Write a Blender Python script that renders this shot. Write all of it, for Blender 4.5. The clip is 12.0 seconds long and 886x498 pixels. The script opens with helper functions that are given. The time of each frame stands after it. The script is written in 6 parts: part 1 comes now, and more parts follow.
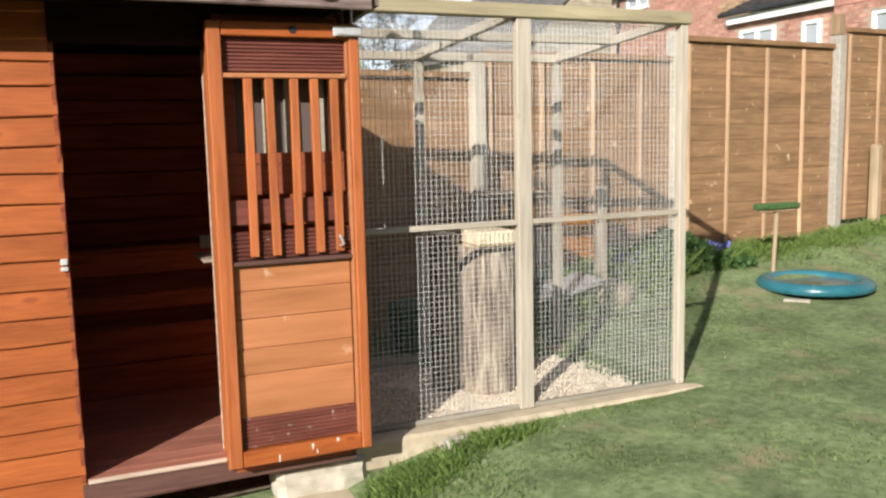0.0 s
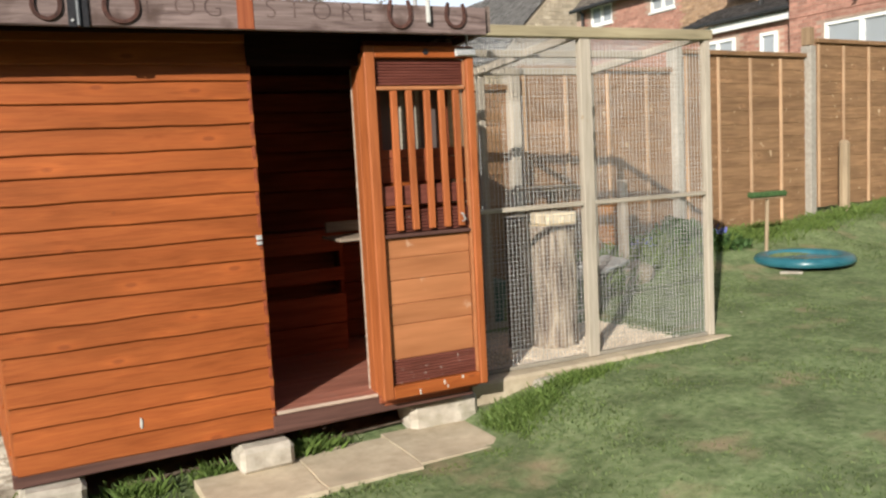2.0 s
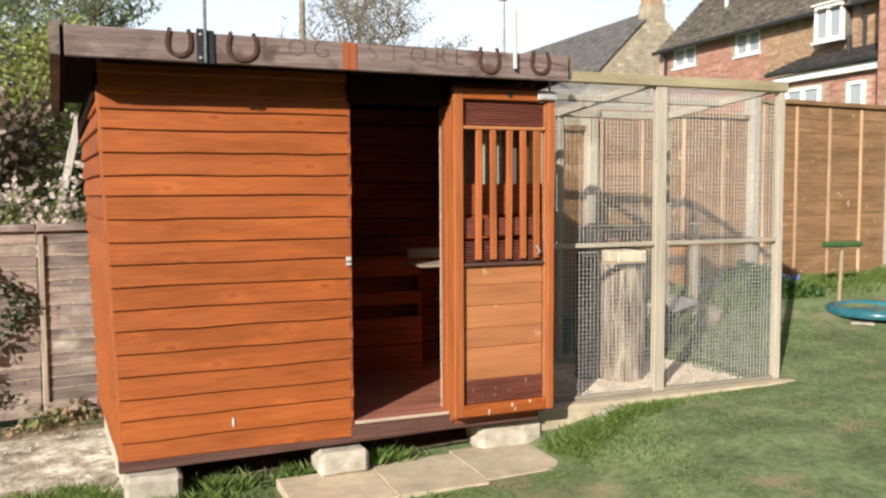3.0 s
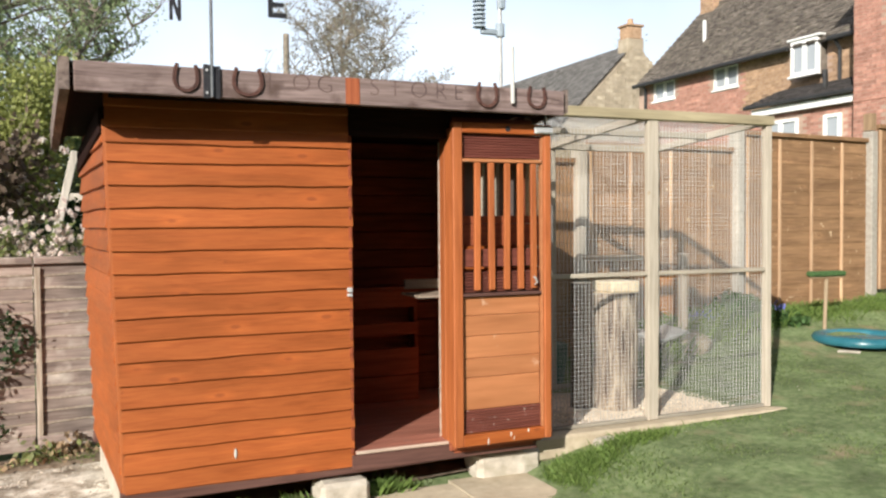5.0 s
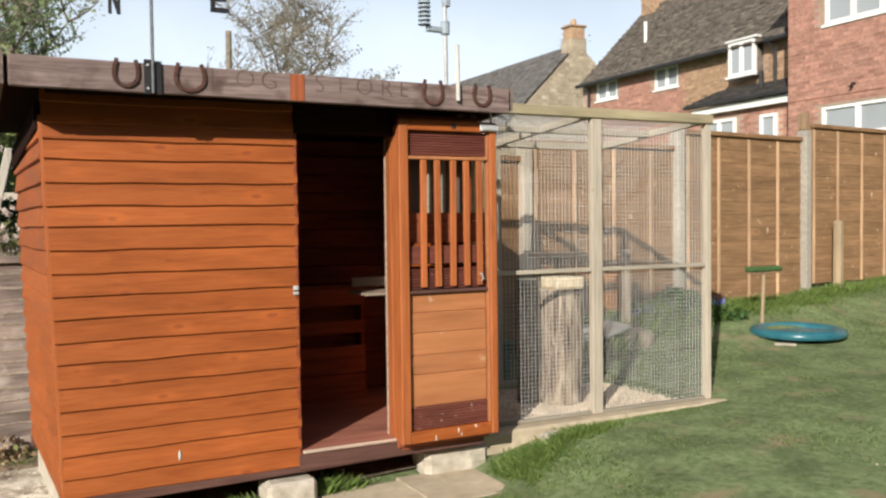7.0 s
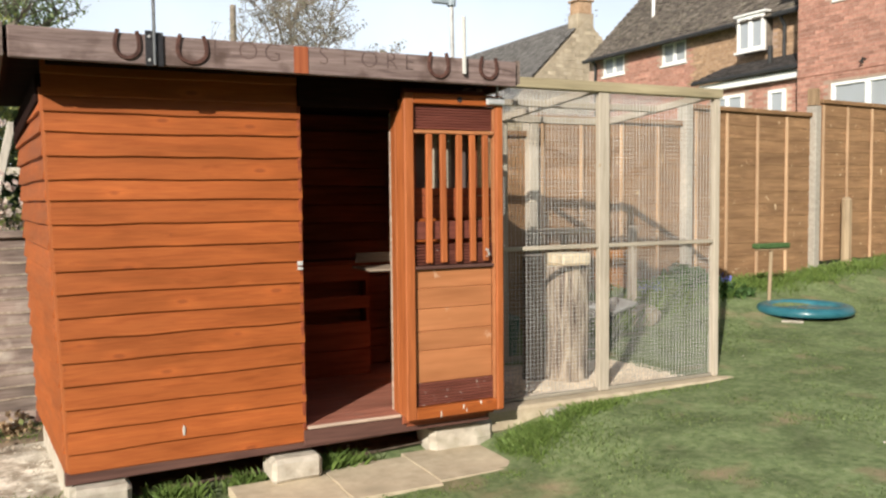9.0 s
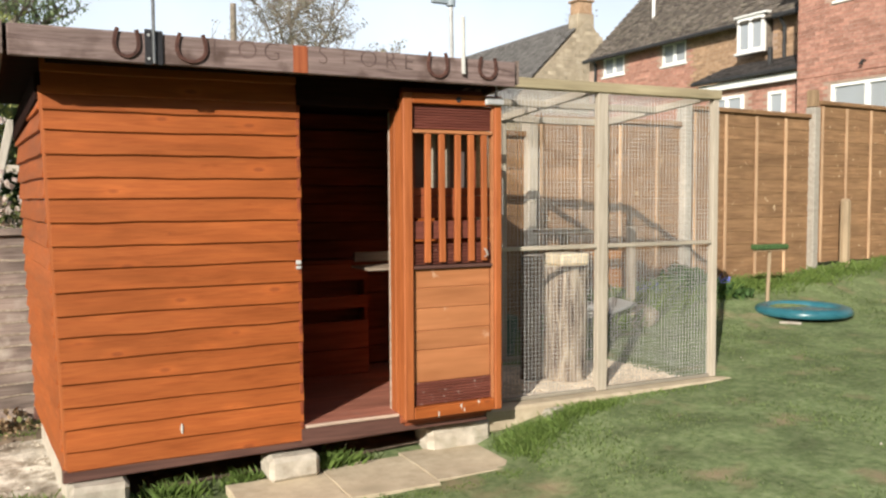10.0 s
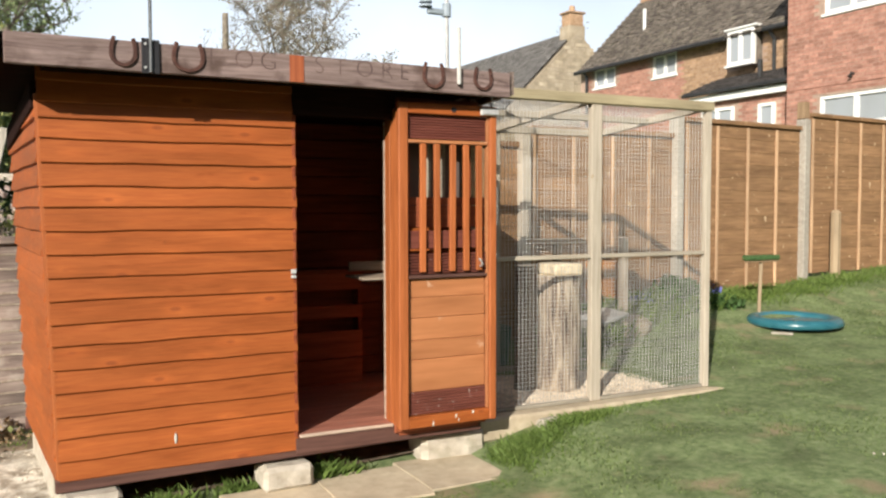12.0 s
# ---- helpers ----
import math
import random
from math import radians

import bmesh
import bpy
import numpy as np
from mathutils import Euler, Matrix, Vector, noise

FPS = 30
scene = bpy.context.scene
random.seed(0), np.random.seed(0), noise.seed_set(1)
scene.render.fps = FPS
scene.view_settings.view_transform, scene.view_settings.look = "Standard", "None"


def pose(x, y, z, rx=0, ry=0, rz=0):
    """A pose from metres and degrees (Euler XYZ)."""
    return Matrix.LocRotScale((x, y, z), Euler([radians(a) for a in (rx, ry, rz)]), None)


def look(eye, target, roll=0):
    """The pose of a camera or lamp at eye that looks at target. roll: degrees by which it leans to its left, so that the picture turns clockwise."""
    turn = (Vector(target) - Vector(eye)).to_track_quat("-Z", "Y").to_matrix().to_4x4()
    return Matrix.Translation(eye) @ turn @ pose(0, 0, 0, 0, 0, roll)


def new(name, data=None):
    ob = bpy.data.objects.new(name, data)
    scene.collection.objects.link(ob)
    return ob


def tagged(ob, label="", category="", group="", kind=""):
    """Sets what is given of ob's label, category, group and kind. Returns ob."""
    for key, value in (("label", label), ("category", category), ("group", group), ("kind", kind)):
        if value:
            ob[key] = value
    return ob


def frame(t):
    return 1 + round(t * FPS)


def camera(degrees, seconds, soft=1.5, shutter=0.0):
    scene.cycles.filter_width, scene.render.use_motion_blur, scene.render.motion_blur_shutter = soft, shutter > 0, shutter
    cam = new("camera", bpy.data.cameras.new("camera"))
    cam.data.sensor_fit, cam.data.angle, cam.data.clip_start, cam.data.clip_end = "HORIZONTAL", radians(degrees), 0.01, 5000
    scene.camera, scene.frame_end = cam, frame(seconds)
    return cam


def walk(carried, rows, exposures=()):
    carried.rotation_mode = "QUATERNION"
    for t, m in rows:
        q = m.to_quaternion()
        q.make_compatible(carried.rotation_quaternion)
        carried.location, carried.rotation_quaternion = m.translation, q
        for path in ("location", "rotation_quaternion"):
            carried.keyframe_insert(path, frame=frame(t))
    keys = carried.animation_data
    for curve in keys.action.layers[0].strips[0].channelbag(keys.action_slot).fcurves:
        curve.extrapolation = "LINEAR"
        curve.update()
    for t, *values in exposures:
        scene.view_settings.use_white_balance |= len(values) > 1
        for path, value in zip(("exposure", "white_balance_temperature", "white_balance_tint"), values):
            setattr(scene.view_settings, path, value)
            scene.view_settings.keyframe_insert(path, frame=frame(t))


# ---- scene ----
cam = camera(54.9, 12.0, soft=2.4)
PATH = [
    (0, (1.17, -3.315, 1.293), (1.958, -1.494, 1.041), -1.3),
    (0.5, (0.901, -3.417, 1.279), (1.916, -1.7, 1.126), -3.0),
    (1, (0.648, -3.594, 1.234), (1.558, -1.823, 1.048), -2.0),
    (1.5, (0.429, -3.746, 1.239), (1.395, -2.003, 1.07), -2.0),
    (2, (0.157, -3.843, 1.215), (1.038, -2.06, 1.0), -3.0),
    (2.5, (0.05, -3.993, 1.207), (0.812, -2.152, 1.034), -0.0),
    (3, (0.008, -4.095, 1.227), (0.742, -2.24, 1.091), -0.3),
    (3.5, (-0.084, -4.124, 1.227), (0.664, -2.271, 1.147), -1.4),
    (3.7, (-0.103, -4.117, 1.244), (0.679, -2.277, 1.182), -0.7),
    (5.3, (-0.106, -4.117, 1.224), (0.672, -2.276, 1.161), -0.4),
    (5.5, (-0.108, -4.116, 1.222), (0.703, -2.289, 1.168), -0.0),
    (6, (-0.107, -4.113, 1.221), (0.744, -2.304, 1.163), -0.8),
    (6.5, (-0.103, -4.116, 1.22), (0.809, -2.337, 1.164), -0.6),
    (7, (-0.109, -4.122, 1.218), (0.783, -2.333, 1.152), -0.7),
    (7.5, (-0.102, -4.107, 1.212), (0.79, -2.32, 1.11), -0.9),
    (7.7, (-0.094, -4.108, 1.211), (0.798, -2.321, 1.105), -1.1),
    (9.3, (-0.092, -4.081, 1.21), (0.787, -2.288, 1.088), -0.5),
    (9.5, (-0.099, -4.096, 1.204), (0.784, -2.305, 1.093), -0.6),
    (10, (-0.09, -4.091, 1.212), (0.791, -2.299, 1.09), -0.3),
    (10.5, (-0.089, -4.082, 1.205), (0.807, -2.298, 1.088), -0.6),
    (11, (-0.097, -4.078, 1.203), (0.812, -2.3, 1.086), -0.1),
    (11.5, (-0.108, -4.082, 1.211), (0.797, -2.301, 1.106), 0.0),
    (12, (-0.113, -4.087, 1.209), (0.788, -2.304, 1.111), -0.1),
]
EXPOSURES = [(0, 0.6, 6200, 10), (0.5, 0.25, 6250, 10), (1, 0.3, 6300, 10), (1.5, 0.31, 6350, 10), (2, 0.32, 6350, 10), (2.5, 0.47, 6400, 10), (3, 0.49, 6400, 10), (3.5, 0.58, 6350, 10), (5.5, 0.54, 6250, 10),
             (6, 0.58, 6250, 10), (6.5, 0.22, 6200, 10), (7, 0.29, 6400, 10), (7.5, 0.31, 6450, 10), (9.5, 0.41, 6500, 10), (10.5, 0.41, 6500, 10), (12, 0.45, 6500, 10)]
walk(cam, [(t, look(eye, target, roll)) for t, eye, target, roll in PATH], EXPOSURES)

# ---- world, sun, exposure ----
SUN_EL, SUN_AZ = 24.8, 46.0      # light travels towards +x +y
world = bpy.data.worlds.new("sky")
scene.world = world
world.use_nodes = True
wn, wl = world.node_tree.nodes, world.node_tree.links
sky = wn.new("ShaderNodeTexSky")
sky.sky_type = "NISHITA"
sky.sun_disc = False
sky.sun_elevation = radians(SUN_EL)
sky.sun_rotation = radians(180 + SUN_AZ)
sky.air_density, sky.dust_density, sky.ozone_density = 1.0, 2.5, 1.0
wn["Background"].inputs[1].default_value = 0.06
# thin high cloud over the blue
wtc = wn.new("ShaderNodeTexCoord")
wno = wn.new("ShaderNodeTexNoise")
wno.inputs["Scale"].default_value, wno.inputs["Detail"].default_value = 3.0, 6.0
wrp = wn.new("ShaderNodeValToRGB")
wrp.color_ramp.elements[0].position, wrp.color_ramp.elements[1].position = 0.2, 0.75
wrp.color_ramp.elements[0].color = (0.6, 0.6, 0.6, 1)
wmx = wn.new("ShaderNodeMix")
wmx.data_type = "RGBA"
wmx.inputs[7].default_value = (15.2, 16.8, 18.7, 1)
wmt = wn.new("ShaderNodeMath")
wmt.operation = "MULTIPLY"
wmt.inputs[1].default_value = 0.95
wl.new(wtc.outputs["Generated"], wno.inputs["Vector"])
wl.new(wno.outputs[0], wrp.inputs[0])
# haze thickens towards the horizon
wsx = wn.new("ShaderNodeSeparateXYZ")
whz = wn.new("ShaderNodeMapRange")
whz.interpolation_type = "SMOOTHSTEP"
whz.inputs[1].default_value, whz.inputs[2].default_value = 0.12, 0.5
whz.inputs[3].default_value, whz.inputs[4].default_value = 1.0, 0.06
wmh = wn.new("ShaderNodeMath")
wmh.operation = "MULTIPLY"
wl.new(wtc.outputs["Generated"], wsx.inputs[0])
wl.new(wsx.outputs[2], whz.inputs[0])
wl.new(wrp.outputs[0], wmh.inputs[0])
wl.new(whz.outputs[0], wmh.inputs[1])
wl.new(wmh.outputs[0], wmt.inputs[0])
wl.new(wmt.outputs[0], wmx.inputs[0])
wl.new(sky.outputs[0], wmx.inputs[6])
wl.new(wmx.outputs[2], wn["Background"].inputs[0])

sun = new("sun", bpy.data.lights.new("sun", "SUN"))
sun.data.energy, sun.data.angle, sun.data.color = 4.9, radians(0.6), (1.0, 0.93, 0.82)
dx, dy = math.cos(radians(SUN_EL)) * math.sin(radians(SUN_AZ)), math.cos(radians(SUN_EL)) * math.cos(radians(SUN_AZ))
sun.matrix_world = look((-dx * 30, -dy * 30, 30 * math.sin(radians(SUN_EL))), (0, 0, 0))

# ---- helpers for building ----
WORLD = {}


def world_of(ob):
    return WORLD.get(ob.name, Matrix())


def empty(name, m, label, category, group="", kind=""):
    ob = new(name)
    ob.empty_display_size = 0.1
    ob.matrix_basis = m
    WORLD[ob.name] = m.copy()
    return tagged(ob, label, category, group, kind)


def mesh_of(bm, name, smooth=False):
    me = bpy.data.meshes.new(name)
    bm.normal_update()
    bm.to_mesh(me)
    bm.free()
    if smooth:
        me.shade_smooth()
    return me


def part(name, bm, material, parent, label="", smooth=False):
    """A bmesh in world coordinates as one mesh under a thing or a part."""
    ob = new(name, mesh_of(bm, name, smooth))
    ob.data.materials.append(material)
    ob.parent = parent
    ob.matrix_parent_inverse = world_of(parent).inverted()
    return tagged(ob, label)


def piece(name, me, m, parent, label=""):
    """A piece on shared mesh data, at the world pose m."""
    ob = new(name, me)
    ob.parent = parent
    ob.matrix_parent_inverse = world_of(parent).inverted()
    ob.matrix_basis = m
    return tagged(ob, label)


def thing(name, bm, material, label, category, group="", kind="", smooth=False):
    ob = new(name, mesh_of(bm, name, smooth))
    ob.data.materials.append(material)
    return tagged(ob, label, category, group, kind)


def box(bm, x0, x1, y0, y1, z0, z1, bevel=0.004, turn=None):
    """A box with rounded edges."""
    m = Matrix.Translation(((x0 + x1) / 2, (y0 + y1) / 2, (z0 + z1) / 2)) @ Matrix.Diagonal((x1 - x0, y1 - y0, z1 - z0, 1))
    if turn is not None:
        m = turn @ m
    r = bmesh.ops.create_cube(bm, size=1, matrix=m)
    if bevel:
        es = list({e for v in r["verts"] for e in v.link_edges})
        bmesh.ops.bevel(bm, geom=es, offset=bevel, segments=1, affect="EDGES", profile=0.5)
    return bm


def boxes(*rows, bevel=0.004):
    bm = bmesh.new()
    for r in rows:
        box(bm, *r, bevel=bevel)
    return bm


def tube(bm, pts, radii, sides=8, cap=True):
    """A round bar through the points."""
    rings = []
    pts = [Vector(p) for p in pts]
    for i, p in enumerate(pts):
        d = (pts[min(i + 1, len(pts) - 1)] - pts[max(i - 1, 0)]).normalized()
        a = d.cross(Vector((0.31, 0.17, 0.93))).normalized() if abs(d.z) < 0.9 else d.cross(Vector((1, 0.1, 0))).normalized()
        b = d.cross(a)
        r = radii[i] if hasattr(radii, "__len__") else radii
        rings.append([bm.verts.new(p + r * (a * math.cos(2 * math.pi * k / sides) + b * math.sin(2 * math.pi * k / sides))) for k in range(sides)])
    for q, w in zip(rings, rings[1:]):
        for k in range(sides):
            bm.faces.new((q[k], q[(k + 1) % sides], w[(k + 1) % sides], w[k]))
    if cap:
        bm.faces.new(rings[0][::-1])
        bm.faces.new(rings[-1])
    return bm


def soup(name, verts, faces, materials, index=None):
    me = bpy.data.meshes.new(name)
    me.from_pydata(verts, [], faces)
    for m in materials:
        me.materials.append(m)
    if index is not None:
        me.polygons.foreach_set("material_index", index)
    me.update()
    return me


def stuff(name, verts, faces, material, label, category, parent=None):
    mats = material if isinstance(material, list) else [material]
    ob = new(name, soup(name, verts, faces, mats))
    if parent:
        ob.parent = parent
        ob.matrix_parent_inverse = world_of(parent).inverted()
        return tagged(ob, label, kind="stuff")
    return tagged(ob, label, category, kind="stuff")


# ---- materials ----
def surface(name, stops, scale=(1, 1, 1), freq=6.0, detail=6.0, rough=0.75, bump=0.15, bump_dist=0.01, metal=0.0, blotch=0.25, blotch_freq=1.3,
            vary=0.12, knots=None, stain=None, stain_at=(0.58, 0.68), stain_freq=3.0, spec=0.4, distort=0.0, rough_var=0.12, island=False, blotch_scale=(1, 1, 1)):
    """Grain, blotches, a change from piece to piece, optional stains, and relief from the grain."""
    mt = bpy.data.materials.new(name)
    mt.use_nodes = True
    nd, lk = mt.node_tree.nodes, mt.node_tree.links
    bs = nd["Principled BSDF"]
    tc, oi = nd.new("ShaderNodeTexCoord"), nd.new("ShaderNodeObjectInfo")
    rnd = oi.outputs["Random"]
    if island:
        rnd = nd.new("ShaderNodeNewGeometry").outputs["Random Per Island"]
    off = nd.new("ShaderNodeVectorMath")
    off.operation = "MULTIPLY_ADD"
    lk.new(rnd, off.inputs[0])
    off.inputs[1].default_value = (37.0, 23.0, 51.0)
    lk.new(tc.outputs["Object"], off.inputs[2])
    mp = nd.new("ShaderNodeMapping")
    mp.inputs["Scale"].default_value = scale
    lk.new(off.outputs[0], mp.inputs[0])
    grain = nd.new("ShaderNodeTexNoise")
    grain.inputs["Scale"].default_value, grain.inputs["Detail"].default_value = freq, detail
    grain.inputs["Roughness"].default_value, grain.inputs["Distortion"].default_value = 0.6, distort
    lk.new(mp.outputs[0], grain.inputs["Vector"])
    rp = nd.new("ShaderNodeValToRGB")
    el = rp.color_ramp.elements
    while len(el) < len(stops):
        el.new(0.5)
    for e, (pos, col) in zip(el, stops):
        e.position, e.color = pos, (*col, 1)
    lk.new(grain.outputs[0], rp.inputs[0])
    col = rp.outputs[0]
    bl = nd.new("ShaderNodeTexNoise")
    bl.inputs["Scale"].default_value, bl.inputs["Detail"].default_value = blotch_freq, 3.0
    bmap = nd.new("ShaderNodeMapping")
    bmap.inputs["Scale"].default_value = blotch_scale
    lk.new(off.outputs[0], bmap.inputs[0])
    lk.new(bmap.outputs[0], bl.inputs["Vector"])
    val = nd.new("ShaderNodeMapRange")
    val.inputs[1].default_value, val.inputs[2].default_value = 0.25, 0.75
    val.inputs[3].default_value, val.inputs[4].default_value = 1 - blotch, 1 + blotch
    lk.new(bl.outputs[0], val.inputs[0])
    pv = nd.new("ShaderNodeMapRange")
    pv.inputs[3].default_value, pv.inputs[4].default_value = 1 - vary, 1 + vary
    lk.new(rnd, pv.inputs[0])
    mul = nd.new("ShaderNodeMath")
    mul.operation = "MULTIPLY"
    lk.new(val.outputs[0], mul.inputs[0])
    lk.new(pv.outputs[0], mul.inputs[1])
    sc = nd.new("ShaderNodeVectorMath")
    sc.operation = "SCALE"
    lk.new(col, sc.inputs[0])
    lk.new(mul.outputs[0], sc.inputs["Scale"])
    col = sc.outputs[0]
    if stain:
        sn = nd.new("ShaderNodeTexNoise")
        sn.inputs["Scale"].default_value, sn.inputs["Detail"].default_value = stain_freq, 5.0
        lk.new(off.outputs[0], sn.inputs["Vector"])
        sr = nd.new("ShaderNodeMapRange")
        sr.inputs[1].default_value, sr.inputs[2].default_value = stain_at
        lk.new(sn.outputs[0], sr.inputs[0])
        mx = nd.new("ShaderNodeMix")
        mx.data_type = "RGBA"
        mx.inputs[7].default_value = (*stain, 1)
        lk.new(sr.outputs[0], mx.inputs[0])
        lk.new(col, mx.inputs[6])
        col = mx.outputs[2]
    if knots:
        km = nd.new("ShaderNodeMapping")
        km.inputs["Scale"].default_value = (3.4, 2.0, 8.0)
        lk.new(off.outputs[0], km.inputs[0])
        vo = nd.new("ShaderNodeTexVoronoi")
        vo.inputs["Scale"].default_value, vo.inputs["Randomness"].default_value = 1.0, 1.0
        lk.new(km.outputs[0], vo.inputs["Vector"])
        kr = nd.new("ShaderNodeMapRange")
        kr.inputs[1].default_value, kr.inputs[2].default_value = 0.115, 0.06
        kr.inputs[4].default_value = 0.62
        lk.new(vo.outputs["Distance"], kr.inputs[0])
        kx = nd.new("ShaderNodeMix")
        kx.data_type = "RGBA"
        kx.inputs[7].default_value = (*knots, 1)
        lk.new(kr.outputs[0], kx.inputs[0])
        lk.new(col, kx.inputs[6])
        hr = nd.new("ShaderNodeMapRange")
        hr.inputs[1].default_value, hr.inputs[2].default_value = 0.3, 0.1
        hr.inputs[3].default_value, hr.inputs[4].default_value = 1.0, 1.22
        lk.new(vo.outputs["Distance"], hr.inputs[0])
        hs = nd.new("ShaderNodeVectorMath")
        hs.operation = "SCALE"
        lk.new(kx.outputs[2], hs.inputs[0])
        lk.new(hr.outputs[0], hs.inputs["Scale"])
        col = hs.outputs[0]
    lk.new(col, bs.inputs["Base Color"])
    rr = nd.new("ShaderNodeMapRange")
    rr.inputs[3].default_value, rr.inputs[4].default_value = max(0.02, rough - rough_var), min(1, rough + rough_var)
    lk.new(bl.outputs[0], rr.inputs[0])
    lk.new(rr.outputs[0], bs.inputs["Roughness"])
    bs.inputs["Metallic"].default_value = metal
    bs.inputs["Specular IOR Level"].default_value = spec
    if bump:
        bp = nd.new("ShaderNodeBump")
        bp.inputs["Strength"].default_value, bp.inputs["Distance"].default_value = bump, bump_dist
        lk.new(grain.outputs[0], bp.inputs["Height"])
        lk.new(bp.outputs[0], bs.inputs["Normal"])
    return mt


AXIS = {"x": (0.6, 9, 9), "y": (9, 0.6, 9), "z": (9, 9, 0.6)}


def wood(name, dark, light, axis="x", **k):
    k.setdefault("freq", 5.0)
    k.setdefault("bump", 0.2)
    k.setdefault("bump_dist", 0.004)
    k.setdefault("distort", 0.6)
    mid = tuple((a + b) / 2 for a, b in zip(dark, light))
    return surface(name, [(0.3, dark), (0.5, mid), (0.72, light)], scale=AXIS[axis], **k)


CEDAR = dict(dark=(0.262, 0.0625, 0.0132), light=(0.38, 0.107, 0.026))
stain_x = wood("orange_stained_wood_x", **CEDAR, axis="x", rough=0.55, spec=0.3, vary=0.1, blotch=0.2, blotch_freq=4.0, blotch_scale=(0.5, 3, 3), freq=7.0, distort=1.4, knots=(0.15, 0.036, 0.011), bump=0.12, stain=(0.17, 0.045, 0.016), stain_at=(0.72, 0.84), stain_freq=14.0)
stain_y = wood("orange_stained_wood_y", **CEDAR, axis="y", rough=0.62, spec=0.22, vary=0.1, blotch=0.15)
stain_z = wood("orange_stained_wood_z", dark=(0.27, 0.072, 0.019), light=(0.46, 0.14, 0.042), axis="z", rough=0.6, vary=0.1, blotch=0.15)
door_board = wood("pale_orange_board", dark=(0.36, 0.137, 0.054), light=(0.455, 0.188, 0.079), axis="x", rough=0.55, vary=0.07, blotch=0.14, blotch_freq=4.0, blotch_scale=(0.6, 3, 3), freq=4.0, stain=(0.68, 0.53, 0.39), stain_at=(0.68, 0.80), stain_freq=11.0)
ribbed_brown = wood("ribbed_brown_board", dark=(0.09, 0.025, 0.017), light=(0.17, 0.055, 0.04), axis="x", rough=0.55, vary=0.15, stain=(0.5, 0.43, 0.38), stain_at=(0.65, 0.74), stain_freq=42.0)
ribbed_clean = wood("ribbed_brown_board_clean", dark=(0.09, 0.025, 0.017), light=(0.17, 0.055, 0.04), axis="x", rough=0.5, vary=0.1)
base_brown = wood("dark_brown_beam", dark=(0.07, 0.03, 0.024), light=(0.145, 0.07, 0.054), axis="x", rough=0.75)
inside_wood = wood("red_brown_inner_boards", dark=(0.16, 0.038, 0.017), light=(0.31, 0.08, 0.035), axis="x", rough=0.8, spec=0.2)
floor_wood = wood("red_brown_floor", dark=(0.23, 0.083, 0.056), light=(0.42, 0.175, 0.12), axis="x", rough=0.6, stain=(0.33, 0.2, 0.16), stain_at=(0.6, 0.75), stain_freq=9.0)
fascia_wood = wood("weathered_fascia", dark=(0.1, 0.066, 0.06), light=(0.31, 0.232, 0.215), axis="x", rough=0.85, freq=4.0, distort=1.5, bump=0.5, stain=(0.1, 0.065, 0.055), stain_at=(0.55, 0.68), stain_freq=6.0)
barge_wood = wood("weathered_barge", dark=(0.1, 0.07, 0.06), light=(0.27, 0.21, 0.18), axis="y", rough=0.85, bump=0.5)
# brown eave wood taken near black: the shade under the roof is in its colour
eave_shade = wood("shaded_soffit", dark=(0.012, 0.007, 0.006), light=(0.03, 0.013, 0.01), axis="x", rough=0.9, spec=0.05)
felt = surface("roof_felt", [(0.3, (0.03, 0.03, 0.03)), (0.7, (0.08, 0.08, 0.078))], freq=120, rough=0.95, bump=0.4, bump_dist=0.003)
PINE = dict(dark=(0.35, 0.305, 0.24), light=(0.51, 0.455, 0.375))
pine_x = wood("pale_treated_pine_x", **PINE, axis="x", rough=0.75, blotch=0.12, vary=0.08)
pine_y = wood("pale_treated_pine_y", **PINE, axis="y", rough=0.75, blotch=0.12, vary=0.08)
pine_z = wood("pale_treated_pine_z", **PINE, axis="z", rough=0.75, blotch=0.14, vary=0.08, stain=(0.33, 0.24, 0.13), stain_at=(0.70, 0.76), stain_freq=8.0)
dull_pine = wood("weathered_pine_rail", dark=(0.25, 0.225, 0.175), light=(0.39, 0.355, 0.29), axis="x", rough=0.85)
green_pine = wood("greenish_treated_pine", dark=(0.27, 0.225, 0.135), light=(0.43, 0.37, 0.24), axis="x", rough=0.8)
wire = surface("galvanised_wire", [(0.3, (0.47, 0.47, 0.46)), (0.7, (0.64, 0.64, 0.62))], freq=60, rough=0.5, metal=0.05, bump=0)
galv = surface("galvanised_steel", [(0.3, (0.46, 0.47, 0.47)), (0.7, (0.68, 0.69, 0.69))], freq=30, rough=0.45, metal=0.35, bump=0.05)
black_metal = surface("black_painted_metal", [(0.3, (0.018, 0.018, 0.022)), (0.7, (0.04, 0.04, 0.045))], freq=40, rough=0.45, bump=0.1)
rust = surface("rusty_iron", [(0.3, (0.045, 0.021, 0.017)), (0.5, (0.085, 0.038, 0.03)), (0.7, (0.14, 0.064, 0.048))], freq=55, rough=0.9, bump=0.6, bump_dist=0.003)
orange_paint = wood("orange_fascia_block", dark=(0.25, 0.06, 0.022), light=(0.42, 0.125, 0.05), axis="z", rough=0.7)
white_plastic = surface("white_plastic", [(0.3, (0.74, 0.74, 0.72)), (0.7, (0.85, 0.85, 0.83))], freq=12, rough=0.4, bump=0.02, blotch=0.05)
grey_plastic = surface("grey_plastic", [(0.3, (0.26, 0.32, 0.37)), (0.7, (0.37, 0.43, 0.49))], freq=12, rough=0.5, bump=0.02, blotch=0.08)
